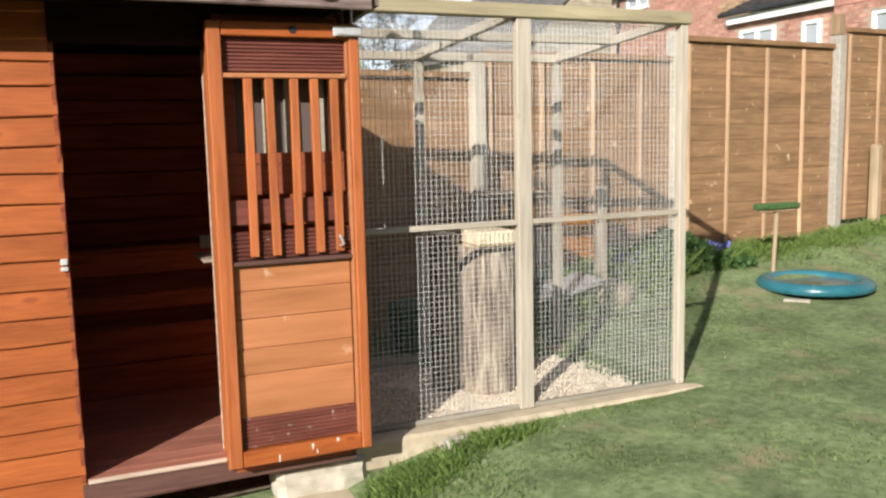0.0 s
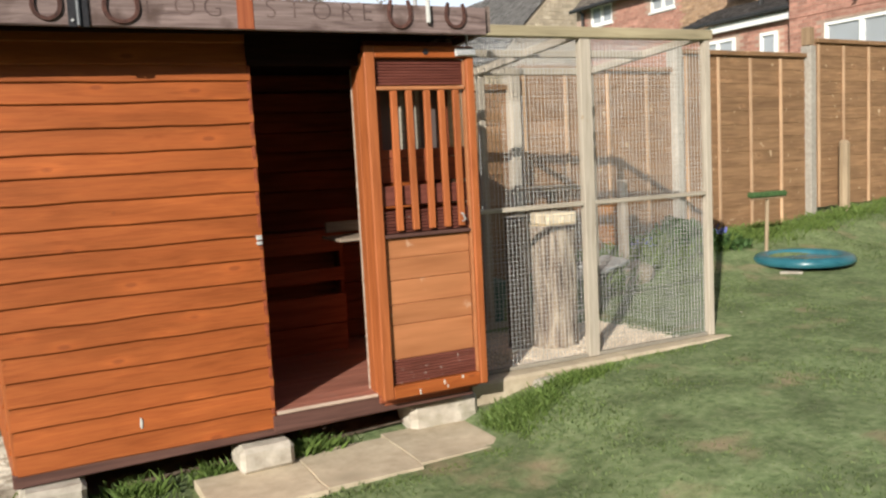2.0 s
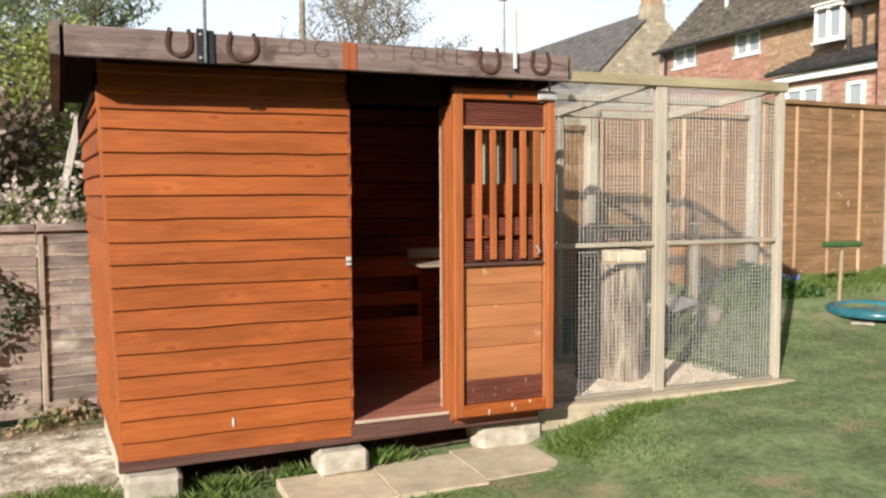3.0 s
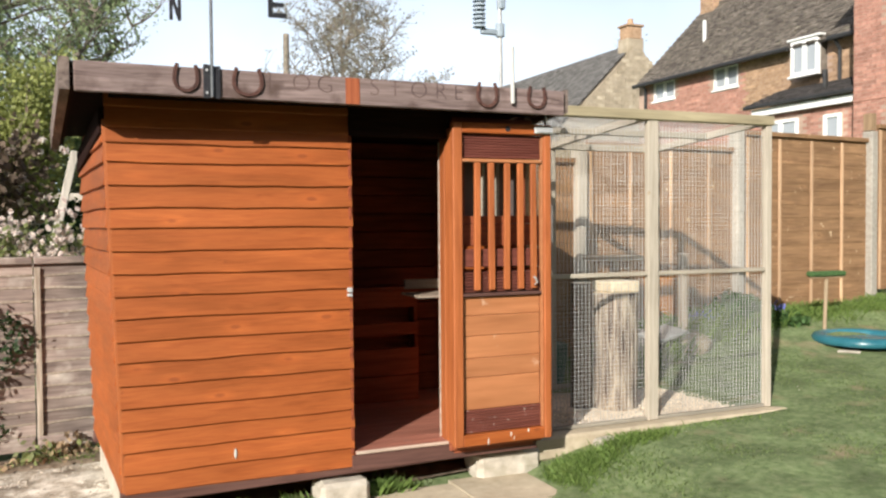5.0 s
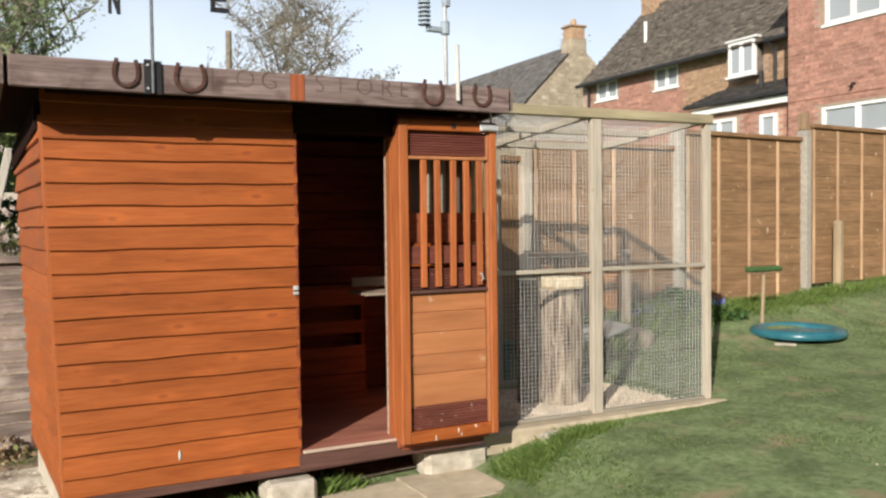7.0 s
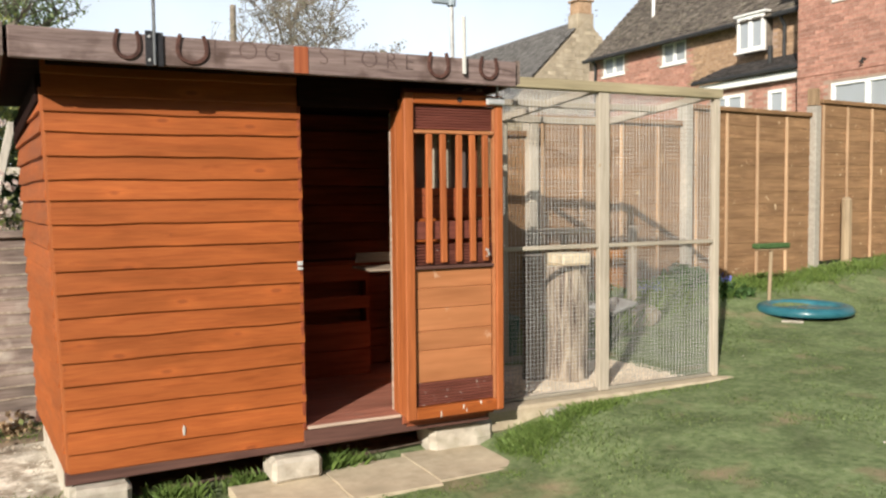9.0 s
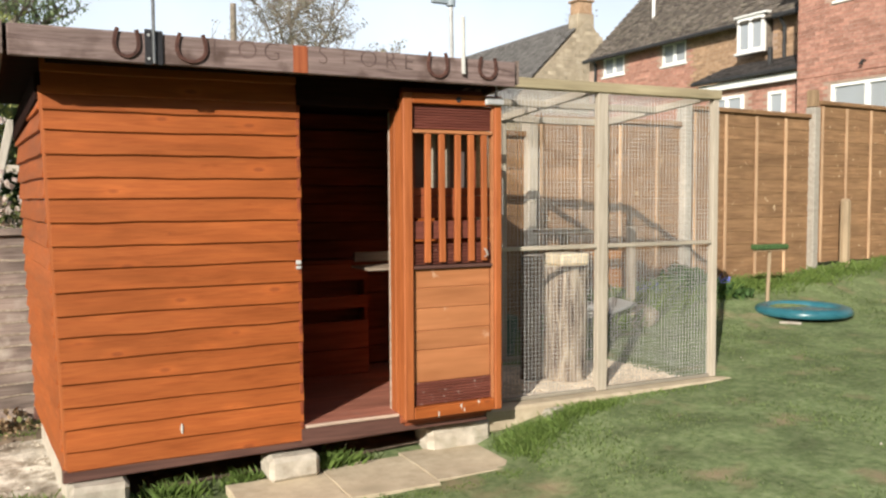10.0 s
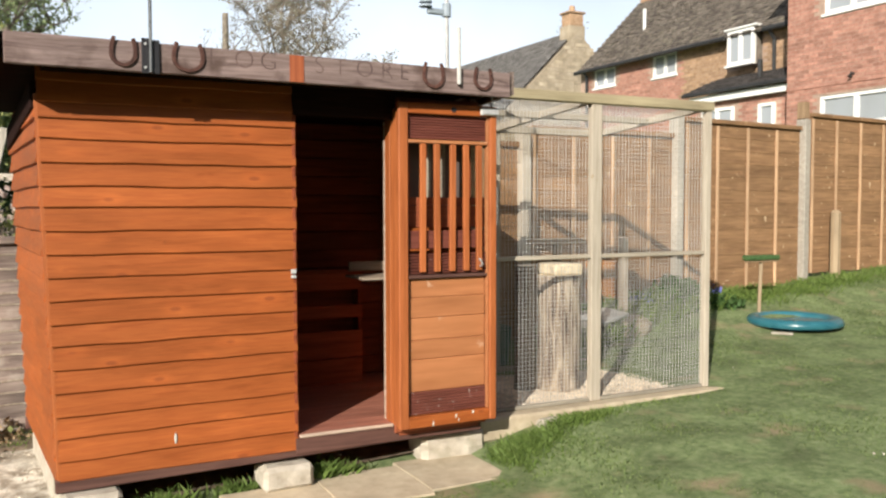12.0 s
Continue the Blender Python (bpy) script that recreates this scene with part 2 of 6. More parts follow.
concrete = surface("concrete", [(0.3, (0.43, 0.35, 0.245)), (0.55, (0.53, 0.445, 0.32)), (0.75, (0.6, 0.52, 0.385))], freq=14, rough=0.9, bump=0.35, bump_dist=0.006, stain=(0.36, 0.3, 0.21), stain_at=(0.56, 0.74), stain_freq=3.5)
block_white = surface("pale_stone_block", [(0.3, (0.36, 0.32, 0.26)), (0.7, (0.57, 0.52, 0.44))], freq=16, rough=0.92, bump=0.6, bump_dist=0.012, stain=(0.33, 0.3, 0.22), stain_at=(0.55, 0.75), stain_freq=6)
post_concrete = surface("concrete_post", [(0.3, (0.29, 0.265, 0.225)), (0.7, (0.42, 0.39, 0.34))], freq=25, rough=0.9, bump=0.3, bump_dist=0.004)
LAP = dict(dark=(0.185, 0.102, 0.05), light=(0.33, 0.195, 0.1))
lap_wood = wood("fence_board", **LAP, axis="x", rough=0.85, vary=0.09, blotch=0.16, blotch_freq=2.2, freq=4, bump=0.35, knots=(0.12, 0.06, 0.03), stain=(0.56, 0.42, 0.27), stain_at=(0.66, 0.73), stain_freq=13.0)
lap_batten = wood("fence_batten", dark=(0.4, 0.25, 0.145), light=(0.58, 0.4, 0.25), axis="z", rough=0.85)
old_wood = wood("grey_old_fence_board", dark=(0.14, 0.1, 0.088), light=(0.35, 0.28, 0.24), axis="x", rough=0.92, vary=0.25, blotch=0.4, blotch_freq=3.5, bump=0.5, stain=(0.56, 0.5, 0.43), stain_at=(0.56, 0.72), stain_freq=4.0)
old_batten = wood("grey_old_batten", dark=(0.26, 0.2, 0.15), light=(0.5, 0.43, 0.35), axis="z", rough=0.9)
bark = surface("log_bark", [(0.3, (0.07, 0.048, 0.036)), (0.43, (0.22, 0.165, 0.125)), (0.53, (0.38, 0.305, 0.23)), (0.7, (0.62, 0.53, 0.415))], scale=(8, 8, 1.1), freq=3.4, distort=0.7, rough=0.95, bump=0.8, bump_dist=0.03, blotch=0.2)
log_cut = surface("sawn_log_face", [(0.3, (0.6, 0.49, 0.32)), (0.7, (0.82, 0.72, 0.54))], freq=25, rough=0.85, bump=0.3, bump_dist=0.004)
chips = surface("wood_chips", [(0.3, (0.58, 0.48, 0.36)), (0.5, (0.69, 0.59, 0.46)), (0.75, (0.78, 0.69, 0.56))], freq=8, rough=0.95, bump=0.3, vary=0.22, island=True)
teal = surface("teal_plastic_lid", [(0.3, (0.02, 0.112, 0.15)), (0.7, (0.036, 0.168, 0.21))], freq=5, rough=0.3, bump=0.02, stain=(0.22, 0.2, 0.15), stain_at=(0.62, 0.8), stain_freq=5, spec=0.5)
dirt_water = surface("muddy_water", [(0.3, (0.09, 0.075, 0.06)), (0.7, (0.16, 0.14, 0.11))], freq=4, rough=0.15, bump=0.03)
green_plastic = surface("green_bristles", [(0.3, (0.03, 0.07, 0.02)), (0.7, (0.07, 0.14, 0.045))], freq=60, rough=0.8, bump=0.6, bump_dist=0.006)
handle_wood = wood("pale_handle", dark=(0.3, 0.22, 0.14), light=(0.44, 0.34, 0.22), axis="z", rough=0.7)
glass = bpy.data.materials.new("window_glass")
glass.use_nodes = True
gb = glass.node_tree.nodes["Principled BSDF"]
gb.inputs["Base Color"].default_value = (0.33, 0.355, 0.375, 1)
gb.inputs["Roughness"].default_value = 0.04
gb.inputs["Specular IOR Level"].default_value = 0.8
dim_glass = bpy.data.materials.new("dusty_dark_pane")
dim_glass.use_nodes = True
db = dim_glass.node_tree.nodes["Principled BSDF"]
db.inputs["Base Color"].default_value = (0.12, 0.095, 0.088, 1)
db.inputs["Roughness"].default_value = 0.3
db.inputs["Specular IOR Level"].default_value = 0.25
clear = bpy.data.materials.new("clear_roof_sheet")
clear.use_nodes = True
cb = clear.node_tree.nodes["Principled BSDF"]
cb.inputs["Base Color"].default_value = (0.93, 0.96, 0.98, 1)
cb.inputs["Roughness"].default_value = 0.12
cb.inputs["IOR"].default_value = 1.3
cb.inputs["Transmission Weight"].default_value = 1.0
cn, cl = clear.node_tree.nodes, clear.node_tree.links
ctr, cmx = cn.new("ShaderNodeBsdfTransparent"), cn.new("ShaderNodeMixShader")
ctr.inputs[0].default_value = (0.96, 0.97, 0.98, 1)
cmx.inputs[0].default_value = 0.8
cl.new(cb.outputs[0], cmx.inputs[1])
cl.new(ctr.outputs[0], cmx.inputs[2])
cl.new(cmx.outputs[0], cn["Material Output"].inputs["Surface"])
grass_ground = surface("lawn", [(0.3, (0.095, 0.134, 0.055)), (0.5, (0.155, 0.2, 0.091)), (0.72, (0.226, 0.26, 0.138))], freq=22, detail=9, rough=0.95, bump=0.6, bump_dist=0.02, blotch=0.42, blotch_freq=3.2,
                       stain=(0.31, 0.25, 0.155), stain_at=(0.58, 0.74), stain_freq=2.6, spec=0.15)
blade = surface("grass_blade", [(0.3, (0.108, 0.163, 0.055)), (0.5, (0.165, 0.223, 0.085)), (0.75, (0.24, 0.29, 0.127))], freq=1.2, rough=0.7, bump=0, vary=0.35, island=True, spec=0.25)
soil = surface("bare_soil", [(0.3, (0.12, 0.085, 0.055)), (0.7, (0.27, 0.21, 0.15))], freq=18, rough=0.97, bump=0.7, bump_dist=0.02)
gravel_mat = surface("pale_rubble", [(0.3, (0.3, 0.26, 0.2)), (0.7, (0.64, 0.58, 0.5))], freq=12, rough=0.95, bump=0.4, vary=0.25, island=True)
leaf_green = surface("spring_leaf", [(0.3, (0.16, 0.2, 0.07)), (0.7, (0.33, 0.36, 0.15))], freq=2, rough=0.6, bump=0, vary=0.35, island=True)
leaf_light = surface("pale_spring_leaf", [(0.3, (0.22, 0.3, 0.13)), (0.7, (0.4, 0.47, 0.25))], freq=2, rough=0.6, bump=0, vary=0.3, island=True)
leaf_yellow = surface("yellow_green_leaf", [(0.3, (0.26, 0.3, 0.09)), (0.7, (0.44, 0.46, 0.17))], freq=2, rough=0.6, bump=0, vary=0.3, island=True)
leaf_border = surface("border_leaf", [(0.3, (0.045, 0.1, 0.03)), (0.7, (0.11, 0.2, 0.06))], freq=2, rough=0.6, bump=0, vary=0.35, island=True)
leaf_dark = surface("dark_leaf", [(0.3, (0.012, 0.03, 0.012)), (0.7, (0.04, 0.075, 0.02))], freq=2, rough=0.6, bump=0, vary=0.35, island=True)
dry_leaf = surface("dry_leaf", [(0.3, (0.2, 0.13, 0.07)), (0.7, (0.42, 0.31, 0.19))], freq=3, rough=0.85, bump=0, vary=0.3, island=True)
leaf_purple = surface("copper_leaf", [(0.3, (0.055, 0.03, 0.026)), (0.7, (0.13, 0.08, 0.06))], freq=2, rough=0.6, bump=0, vary=0.3, island=True)
bud_leaf = surface("young_bud", [(0.3, (0.22, 0.2, 0.15)), (0.7, (0.36, 0.33, 0.24))], freq=2, rough=0.7, bump=0, vary=0.4, island=True)
twig = surface("twig_bark", [(0.3, (0.13, 0.108, 0.085)), (0.7, (0.27, 0.23, 0.185))], freq=9, rough=0.9, bump=0.3)
leaf_copper = surface("pale_copper_leaf", [(0.3, (0.12, 0.085, 0.065)), (0.7, (0.23, 0.17, 0.12))], freq=2, rough=0.6, bump=0, vary=0.3, island=True)
blossom = surface("pale_blossom", [(0.3, (0.68, 0.53, 0.48)), (0.7, (0.86, 0.82, 0.76))], freq=2, rough=0.7, bump=0, vary=0.15, island=True)
blue_flower = surface("blue_flower", [(0.3, (0.1, 0.12, 0.42)), (0.7, (0.2, 0.22, 0.6))], freq=3, rough=0.7, bump=0, vary=0.3, island=True)
brick_mat = surface("red_brick", [(0.3, (0.31, 0.15, 0.11)), (0.5, (0.39, 0.2, 0.15)), (0.75, (0.48, 0.285, 0.225))], freq=9, rough=0.92, bump=0.4, bump_dist=0.005, vary=0.17, island=True)
mortar = surface("mortar", [(0.3, (0.34, 0.24, 0.185)), (0.7, (0.45, 0.33, 0.26))], freq=15, rough=0.95, bump=0.3)
brown_brick = surface("weathered_brown_brick", [(0.3, (0.27, 0.17, 0.1)), (0.5, (0.36, 0.235, 0.145)), (0.75, (0.44, 0.31, 0.205))], freq=9, rough=0.95, bump=0.4, bump_dist=0.005, vary=0.2, island=True)
stone_wall = surface("ochre_stone", [(0.3, (0.27, 0.222, 0.155)), (0.55, (0.36, 0.3, 0.22)), (0.75, (0.44, 0.375, 0.29))], freq=2.5, rough=0.95, bump=0.5, bump_dist=0.03, vary=0.11, island=True)
tile_mat = surface("brown_roof_tile", [(0.3, (0.075, 0.062, 0.052)), (0.5, (0.14, 0.118, 0.098)), (0.75, (0.25, 0.22, 0.18))], freq=5, rough=0.95, bump=0.3, vary=0.3, island=True, stain=(0.24, 0.215, 0.16), stain_at=(0.6, 0.72), stain_freq=2.0)
dark_tile = surface("dark_lean_to_tile", [(0.3, (0.035, 0.031, 0.03)), (0.7, (0.085, 0.075, 0.07))], freq=5, rough=0.85, bump=0.3, vary=0.3, island=True)
slate_mat = surface("grey_slate", [(0.3, (0.1, 0.094, 0.088)), (0.7, (0.185, 0.175, 0.165))], freq=3, rough=0.9, bump=0.2, vary=0.2, island=True)
white_paint = surface("white_window_paint", [(0.3, (0.74, 0.74, 0.72)), (0.7, (0.84, 0.84, 0.82))], freq=10, rough=0.45, bump=0.02, blotch=0.04)
black_gutter = surface("black_gutter", [(0.3, (0.02, 0.02, 0.021)), (0.7, (0.04, 0.04, 0.04))], freq=10, rough=0.5, bump=0.02)
dark_room = surface("dark_room", [(0.3, (0.012, 0.012, 0.014)), (0.7, (0.025, 0.025, 0.028))], freq=3, rough=0.9, bump=0)
grey_wood = wood("greyed_post", dark=(0.2, 0.13, 0.075), light=(0.36, 0.25, 0.15), axis="z", rough=0.9)
painted_white_wood = wood("flaking_white_wood", dark=(0.34, 0.31, 0.26), light=(0.56, 0.52, 0.45), axis="z", rough=0.8)
ochre_box = surface("orange_box_colour", [(0.3, (0.42, 0.16, 0.04)), (0.7, (0.6, 0.27, 0.08))], freq=7, rough=0.7, bump=0.2)
pale_inside = wood("dull_pale_shelf", dark=(0.24, 0.18, 0.13), light=(0.4, 0.32, 0.25), axis="x", rough=0.7)
pole_grey = surface("weathered_white_pole", [(0.3, (0.42, 0.42, 0.4)), (0.7, (0.56, 0.56, 0.53))], freq=12, rough=0.5, bump=0.05)
rod_grey = surface("dark_grey_rod", [(0.3, (0.1, 0.11, 0.12)), (0.7, (0.17, 0.18, 0.19))], freq=30, rough=0.45, metal=0.5, bump=0.03)


def let_light_through(mt, share):
    """Thin leaves pass part of the light on."""
    nd, lk = mt.node_tree.nodes, mt.node_tree.links
    bs, out = nd["Principled BSDF"], nd["Material Output"]
    tr, mx = nd.new("ShaderNodeBsdfTranslucent"), nd.new("ShaderNodeMixShader")
    lk.new(bs.inputs["Base Color"].links[0].from_socket, tr.inputs["Color"])
    mx.inputs[0].default_value = share
    lk.new(bs.outputs[0], mx.inputs[1])
    lk.new(tr.outputs[0], mx.inputs[2])
    lk.new(mx.outputs[0], out.inputs["Surface"])


for leafy, share in ((leaf_green, 0.5), (leaf_light, 0.5), (leaf_border, 0.4), (leaf_yellow, 0.45), (leaf_dark, 0.3), (leaf_purple, 0.35), (leaf_copper, 0.4), (bud_leaf, 0.4), (blade, 0.4), (blossom, 0.4)):
    let_light_through(leafy, share)
blade_long = surface("fresh_long_grass", [(0.3, (0.105, 0.178, 0.042)), (0.5, (0.165, 0.246, 0.063)), (0.75, (0.235, 0.31, 0.09))], freq=1.2, rough=0.6, bump=0, vary=0.35, island=True, spec=0.25)
let_light_through(blade_long, 0.45)
worn_edge = wood("worn_threshold", dark=(0.3, 0.2, 0.15), light=(0.56, 0.46, 0.37), axis="x", rough=0.8)
# darker copy of the orange stain, with the shade behind the door in its colour
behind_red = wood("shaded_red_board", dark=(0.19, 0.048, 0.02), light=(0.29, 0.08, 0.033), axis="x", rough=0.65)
bark_dark = surface("dark_log_bark", [(0.3, (0.06, 0.045, 0.035)), (0.55, (0.15, 0.115, 0.085)), (0.75, (0.3, 0.24, 0.18))], scale=(6, 6, 0.9), freq=2.4, distort=1.2, rough=0.95, bump=0.8, bump_dist=0.03)
dirt_pale = surface("pale_rubbly_dirt", [(0.3, (0.16, 0.125, 0.09)), (0.47, (0.36, 0.31, 0.245)), (0.62, (0.74, 0.69, 0.6))], freq=7, detail=9, rough=0.97, bump=0.9, bump_dist=0.03, blotch=0.45, blotch_freq=2.5)
dropping_white = surface("dried_dropping", [(0.3, (0.5, 0.48, 0.43)), (0.7, (0.7, 0.68, 0.63))], freq=40, rough=0.85, bump=0.2)

# ---- ground ----
def smooth01(v):
    v = min(1, max(0, v))
    return v * v * (3 - 2 * v)


def fence_y(x):
    return 2.2 + 0.11 * (x - 4)


GX = (-14, 0.0, 0.7, 2.2, 2.6, 3.1, 4.1, 6.3, 10, 17)
GZ = (-0.8, -0.255, -0.205, -0.172, -0.068, -0.037, -0.014, 0.075, 0.27, 0.63)


def ground_z(x, y):
    xc, yc = max(-14, min(17, x)), max(-9, min(22, y))
    z = float(np.interp(xc, GX, GZ)) + 0.035 * min(yc, 6) + 0.012 * max(0, yc - 6)
    z -= 0.035 * smooth01((x - 0.7) / 0.12) * smooth01((2.24 - x) / 0.12) * smooth01((y + 0.35) / 0.1) * smooth01((0.2 - y) / 0.12)
    bank = smooth01((y - fence_y(x) + 1.3) / 1.1) * smooth01((x - 3.2) / 2.5)
    z += 0.14 * bank
    return z + 0.012 * noise.noise((x * 1.7, y * 1.7, 0)) + 0.006 * noise.noise((x * 6, y * 6, 3))


def steps(*spans):
    out = []
    for a, b, n in spans:
        out += [a + (b - a) * i / n for i in range(n)]
    return out + [spans[-1][1]]


def build_ground():
    xs = steps((-900, -60, 6), (-60, -4, 12), (-4, 12, 110), (12, 60, 14), (60, 900, 6))
    ys = steps((-900, -60, 6), (-60, -4, 12), (-4, 4, 70), (4, 60, 18), (60, 900, 6))
    v = [(x, y, ground_z(x, y)) for y in ys for x in xs]
    n = len(xs)
    f = [(j * n + i, j * n + i + 1, (j + 1) * n + i + 1, (j + 1) * n + i) for j in range(len(ys) - 1) for i in range(n - 1)]
    me = soup("ground", v, f, [grass_ground])
    me.shade_smooth()
    return tagged(new("ground", me), "worn mown lawn rising gently towards the fence", "lawn", kind="structure")


build_ground()


def blades(name, spots, label, category="grass", material=None, wide=0.005):
    """Leaning grass blades at (x, y, height)."""
    v, f = [], []
    rng = random.Random(7)
    for x, y, h in spots:
        a, l = rng.uniform(0, 6.283), rng.uniform(0.15, 1.0) * h
        z, w = ground_z(x, y) - 0.01, wide * rng.uniform(0.7, 1.5)
        c, s = math.cos(a), math.sin(a)
        i = len(v)
        v += [(x - w * s, y + w * c, z), (x + w * s, y - w * c, z), (x + l * c * 0.4 + w * 0.6 * s, y + l * s * 0.4 - w * 0.6 * c, z + h * 0.6), (x + l * c, y + l * s, z + h)]
        f += [(i, i + 1, i + 2), (i, i + 2, i + 3)]
    return stuff(name, v, f, material or blade, label, category)


def lawn_spots():
    rng = random.Random(11)
    out = []
    while len(out) < 110000:
        x, y = rng.uniform(-1.5, 10.5), rng.uniform(-2.6, 2.9)
        if y > fence_y(x) - 0.03 or (-0.15 < x < 2.2 and 0.0 < y < 1.5) or (0.74 < x < 2.18 and -0.4 < y < 0.25) or (2.1 < x < 4.12 and 0.1 < y < 1.5):
            continue
        if x < 0.05 and y > 0.25:
            continue
        worn = noise.noise((x * 1.1, y * 1.1, 9.0)) + 0.5 * noise.noise((x * 3.3, y * 3.3, 4.0))
        if worn < -0.12 and rng.random() < 0.75:
            continue
        if x > 6 and rng.random() < 0.35:
            continue
        out.append((x, y, rng.uniform(0.006, 0.02) * (1 + 1.3 * max(0, worn))))
    return out


blades("lawn_grass", lawn_spots(), "short patchy lawn grass with worn brown spots")


def tuft_spots():
    rng = random.Random(5)
    out = []

    def clump(cx, cy, sx, sy, n, h):
        for _ in range(int(n * 2.0)):
            out.append((rng.gauss(cx, sx), rng.gauss(cy, sy), h * rng.uniform(0.45, 1.15)))
    for cx, cy, sx, sy, n, h in ((2.34, -0.1, 0.075, 0.05, 800, 0.06), (2.5, -0.1, 0.08, 0.05, 560, 0.05), (2.82, 0.0, 0.09, 0.035, 600, 0.058), (3.0, 0.02, 0.1, 0.03, 160, 0.04), (2.4, -0.16, 0.09, 0.06, 260, 0.05),
                              (0.5, 0.04, 0.08, 0.03, 110, 0.1), (0.42, -0.1, 0.12, 0.06, 150, 0.06), (1.3, 0.1, 0.05, 0.03, 200, 0.11), (1.42, 0.14, 0.07, 0.02, 60, 0.07), (0.85, 0.12, 0.05, 0.03, 110, 0.08), (0.22, -0.14, 0.1, 0.06, 300, 0.1), (2.28, -0.2, 0.06, 0.08, 260, 0.05), (2.5, -0.28, 0.14, 0.07, 180, 0.03), (0.45, -0.6, 0.2, 0.1, 300, 0.05),
                              (-0.35, -0.03, 0.22, 0.1, 1300, 0.08), (-0.05, -0.2, 0.1, 0.08, 450, 0.08), (-0.75, 0.04, 0.2, 0.12, 800, 0.08), (-0.28, 0.16, 0.12, 0.06, 900, 0.075), (-0.1, 0.08, 0.06, 0.06, 420, 0.085), (-0.6, 0.2, 0.16, 0.05, 500, 0.06), (-0.22, 0.32, 0.09, 0.06, 420, 0.065), (-0.5, 0.34, 0.1, 0.05, 260, 0.05), (3.5, 0.05, 0.25, 0.03, 130, 0.03), (1.6, -0.49, 0.2, 0.03, 260, 0.022), (2.15, -0.44, 0.12, 0.04, 260, 0.022), (0.9, -0.53, 0.2, 0.04, 220, 0.022)):
        clump(cx, cy, sx, sy, n, h)
    for i in range(26):
        x = rng.uniform(4.3, 10.4)
        clump(x, fence_y(x) - rng.uniform(0.1, 0.45), 0.16, 0.1, 150, rng.uniform(0.08, 0.2) if x < 6.0 else rng.uniform(0.05, 0.11))
    for i in range(7):
        clump(rng.uniform(4.9, 5.9), rng.uniform(1.85, 2.25), 0.14, 0.1, 160, rng.uniform(0.1, 0.18))
    for i in range(9):
        clump(rng.uniform(4.0, 5.2), rng.uniform(1.6, 2.1), 0.16, 0.1, 220, rng.uniform(0.1, 0.24))
    for i in range(5):
        clump(rng.uniform(-0.9, 0.0), 1.5 + rng.uniform(-0.06, 0.08), 0.07, 0.04, 60, rng.uniform(0.04, 0.08))
    return [(x, y, h) for x, y, h in out if not (0.74 < x < 2.19 and -0.4 < y < 0.04) and not (2.2 < x < 4.05 and 0.16 < y < 1.4)]


blades("long_grass", tuft_spots(), "long uncut grass tufts round shed, slabs and fence", material=blade_long, wide=0.003)


def pebbles(name, n, where, size, material, label, category, flat=0.5, seed=3):
    rng = random.Random(seed)
    v, f = [], []
    for _ in range(n):
        x, y, z = where(rng)
        sx, sy, sz = size * rng.uniform(0.5, 1.4), size * rng.uniform(0.4, 1.1), size * flat * rng.uniform(0.5, 1.2)
        m = Matrix.Translation((x, y, z)) @ Euler((rng.uniform(-0.5, 0.5), rng.uniform(-0.5, 0.5), rng.uniform(0, 6.28))).to_matrix().to_4x4()
        i = len(v)
        for a, b, c in ((-1, -1, -1), (1, -0.8, -1), (0.9, 1, -1), (-1, 0.8, -1), (-0.7, -0.6, 1), (0.6, -0.7, 1), (0.7, 0.6, 1), (-0.6, 0.7, 1)):
            v.append(m @ Vector((a * sx / 2, b * sy / 2, c * sz / 2)))
        f += [tuple(i + k for k in q) for q in ((3, 2, 1, 0), (4, 5, 6, 7), (0, 1, 5, 4), (1, 2, 6, 5), (2, 3, 7, 6), (3, 0, 4, 7))]
    return stuff(name, v, f, material, label, category)


def rubble_spot(rng):
    x, y = rng.uniform(-1.6, 0.02), 0.28 + 1.15 * rng.random() ** 0.8
    return x, y, ground_z(x, y) + 0.004


pebbles("rubble", 2200, rubble_spot, 0.032, gravel_mat, "pale broken rubble and gravel beside the shed", "gravel", 0.5)

bm = bmesh.new()
bmesh.ops.create_grid(bm, x_segments=40, y_segments=30, size=0.5, matrix=Matrix.Translation((-0.85, 0.86, 0)) @ Matrix.Diagonal((1.95, 1.45, 1, 1)))
for vv in bm.verts:
    edge = min(1, (vv.co.y - 0.13) / 0.16, (1.6 - vv.co.y) / 0.15) + 0.5 * noise.noise(vv.co * 5)
    vv.co.z = ground_z(vv.co.x, vv.co.y) + 0.014 * min(1, edge) + 0.007 * noise.noise(vv.co * 13)
thing("rubble_bed", bm, dirt_pale, "trodden pale dirt and rubble beside the shed", "dirt", kind="structure", smooth=True)

# soil strip under the shed and along its front
bm = bmesh.new()
bmesh.ops.create_grid(bm, x_segments=24, y_segments=12, size=0.5, matrix=Matrix.Translation((1.14, 0.86, 0)) @ Matrix.Diagonal((2.1, 1.36, 1, 1)))
for vv in bm.verts:
    vv.co.z = ground_z(vv.co.x, vv.co.y) + 0.014 + 0.012 * noise.noise(vv.co * 9)
thing("soil_patch", bm, soil, "bare dry soil under the raised shed", "soil", kind="structure", smooth=True)


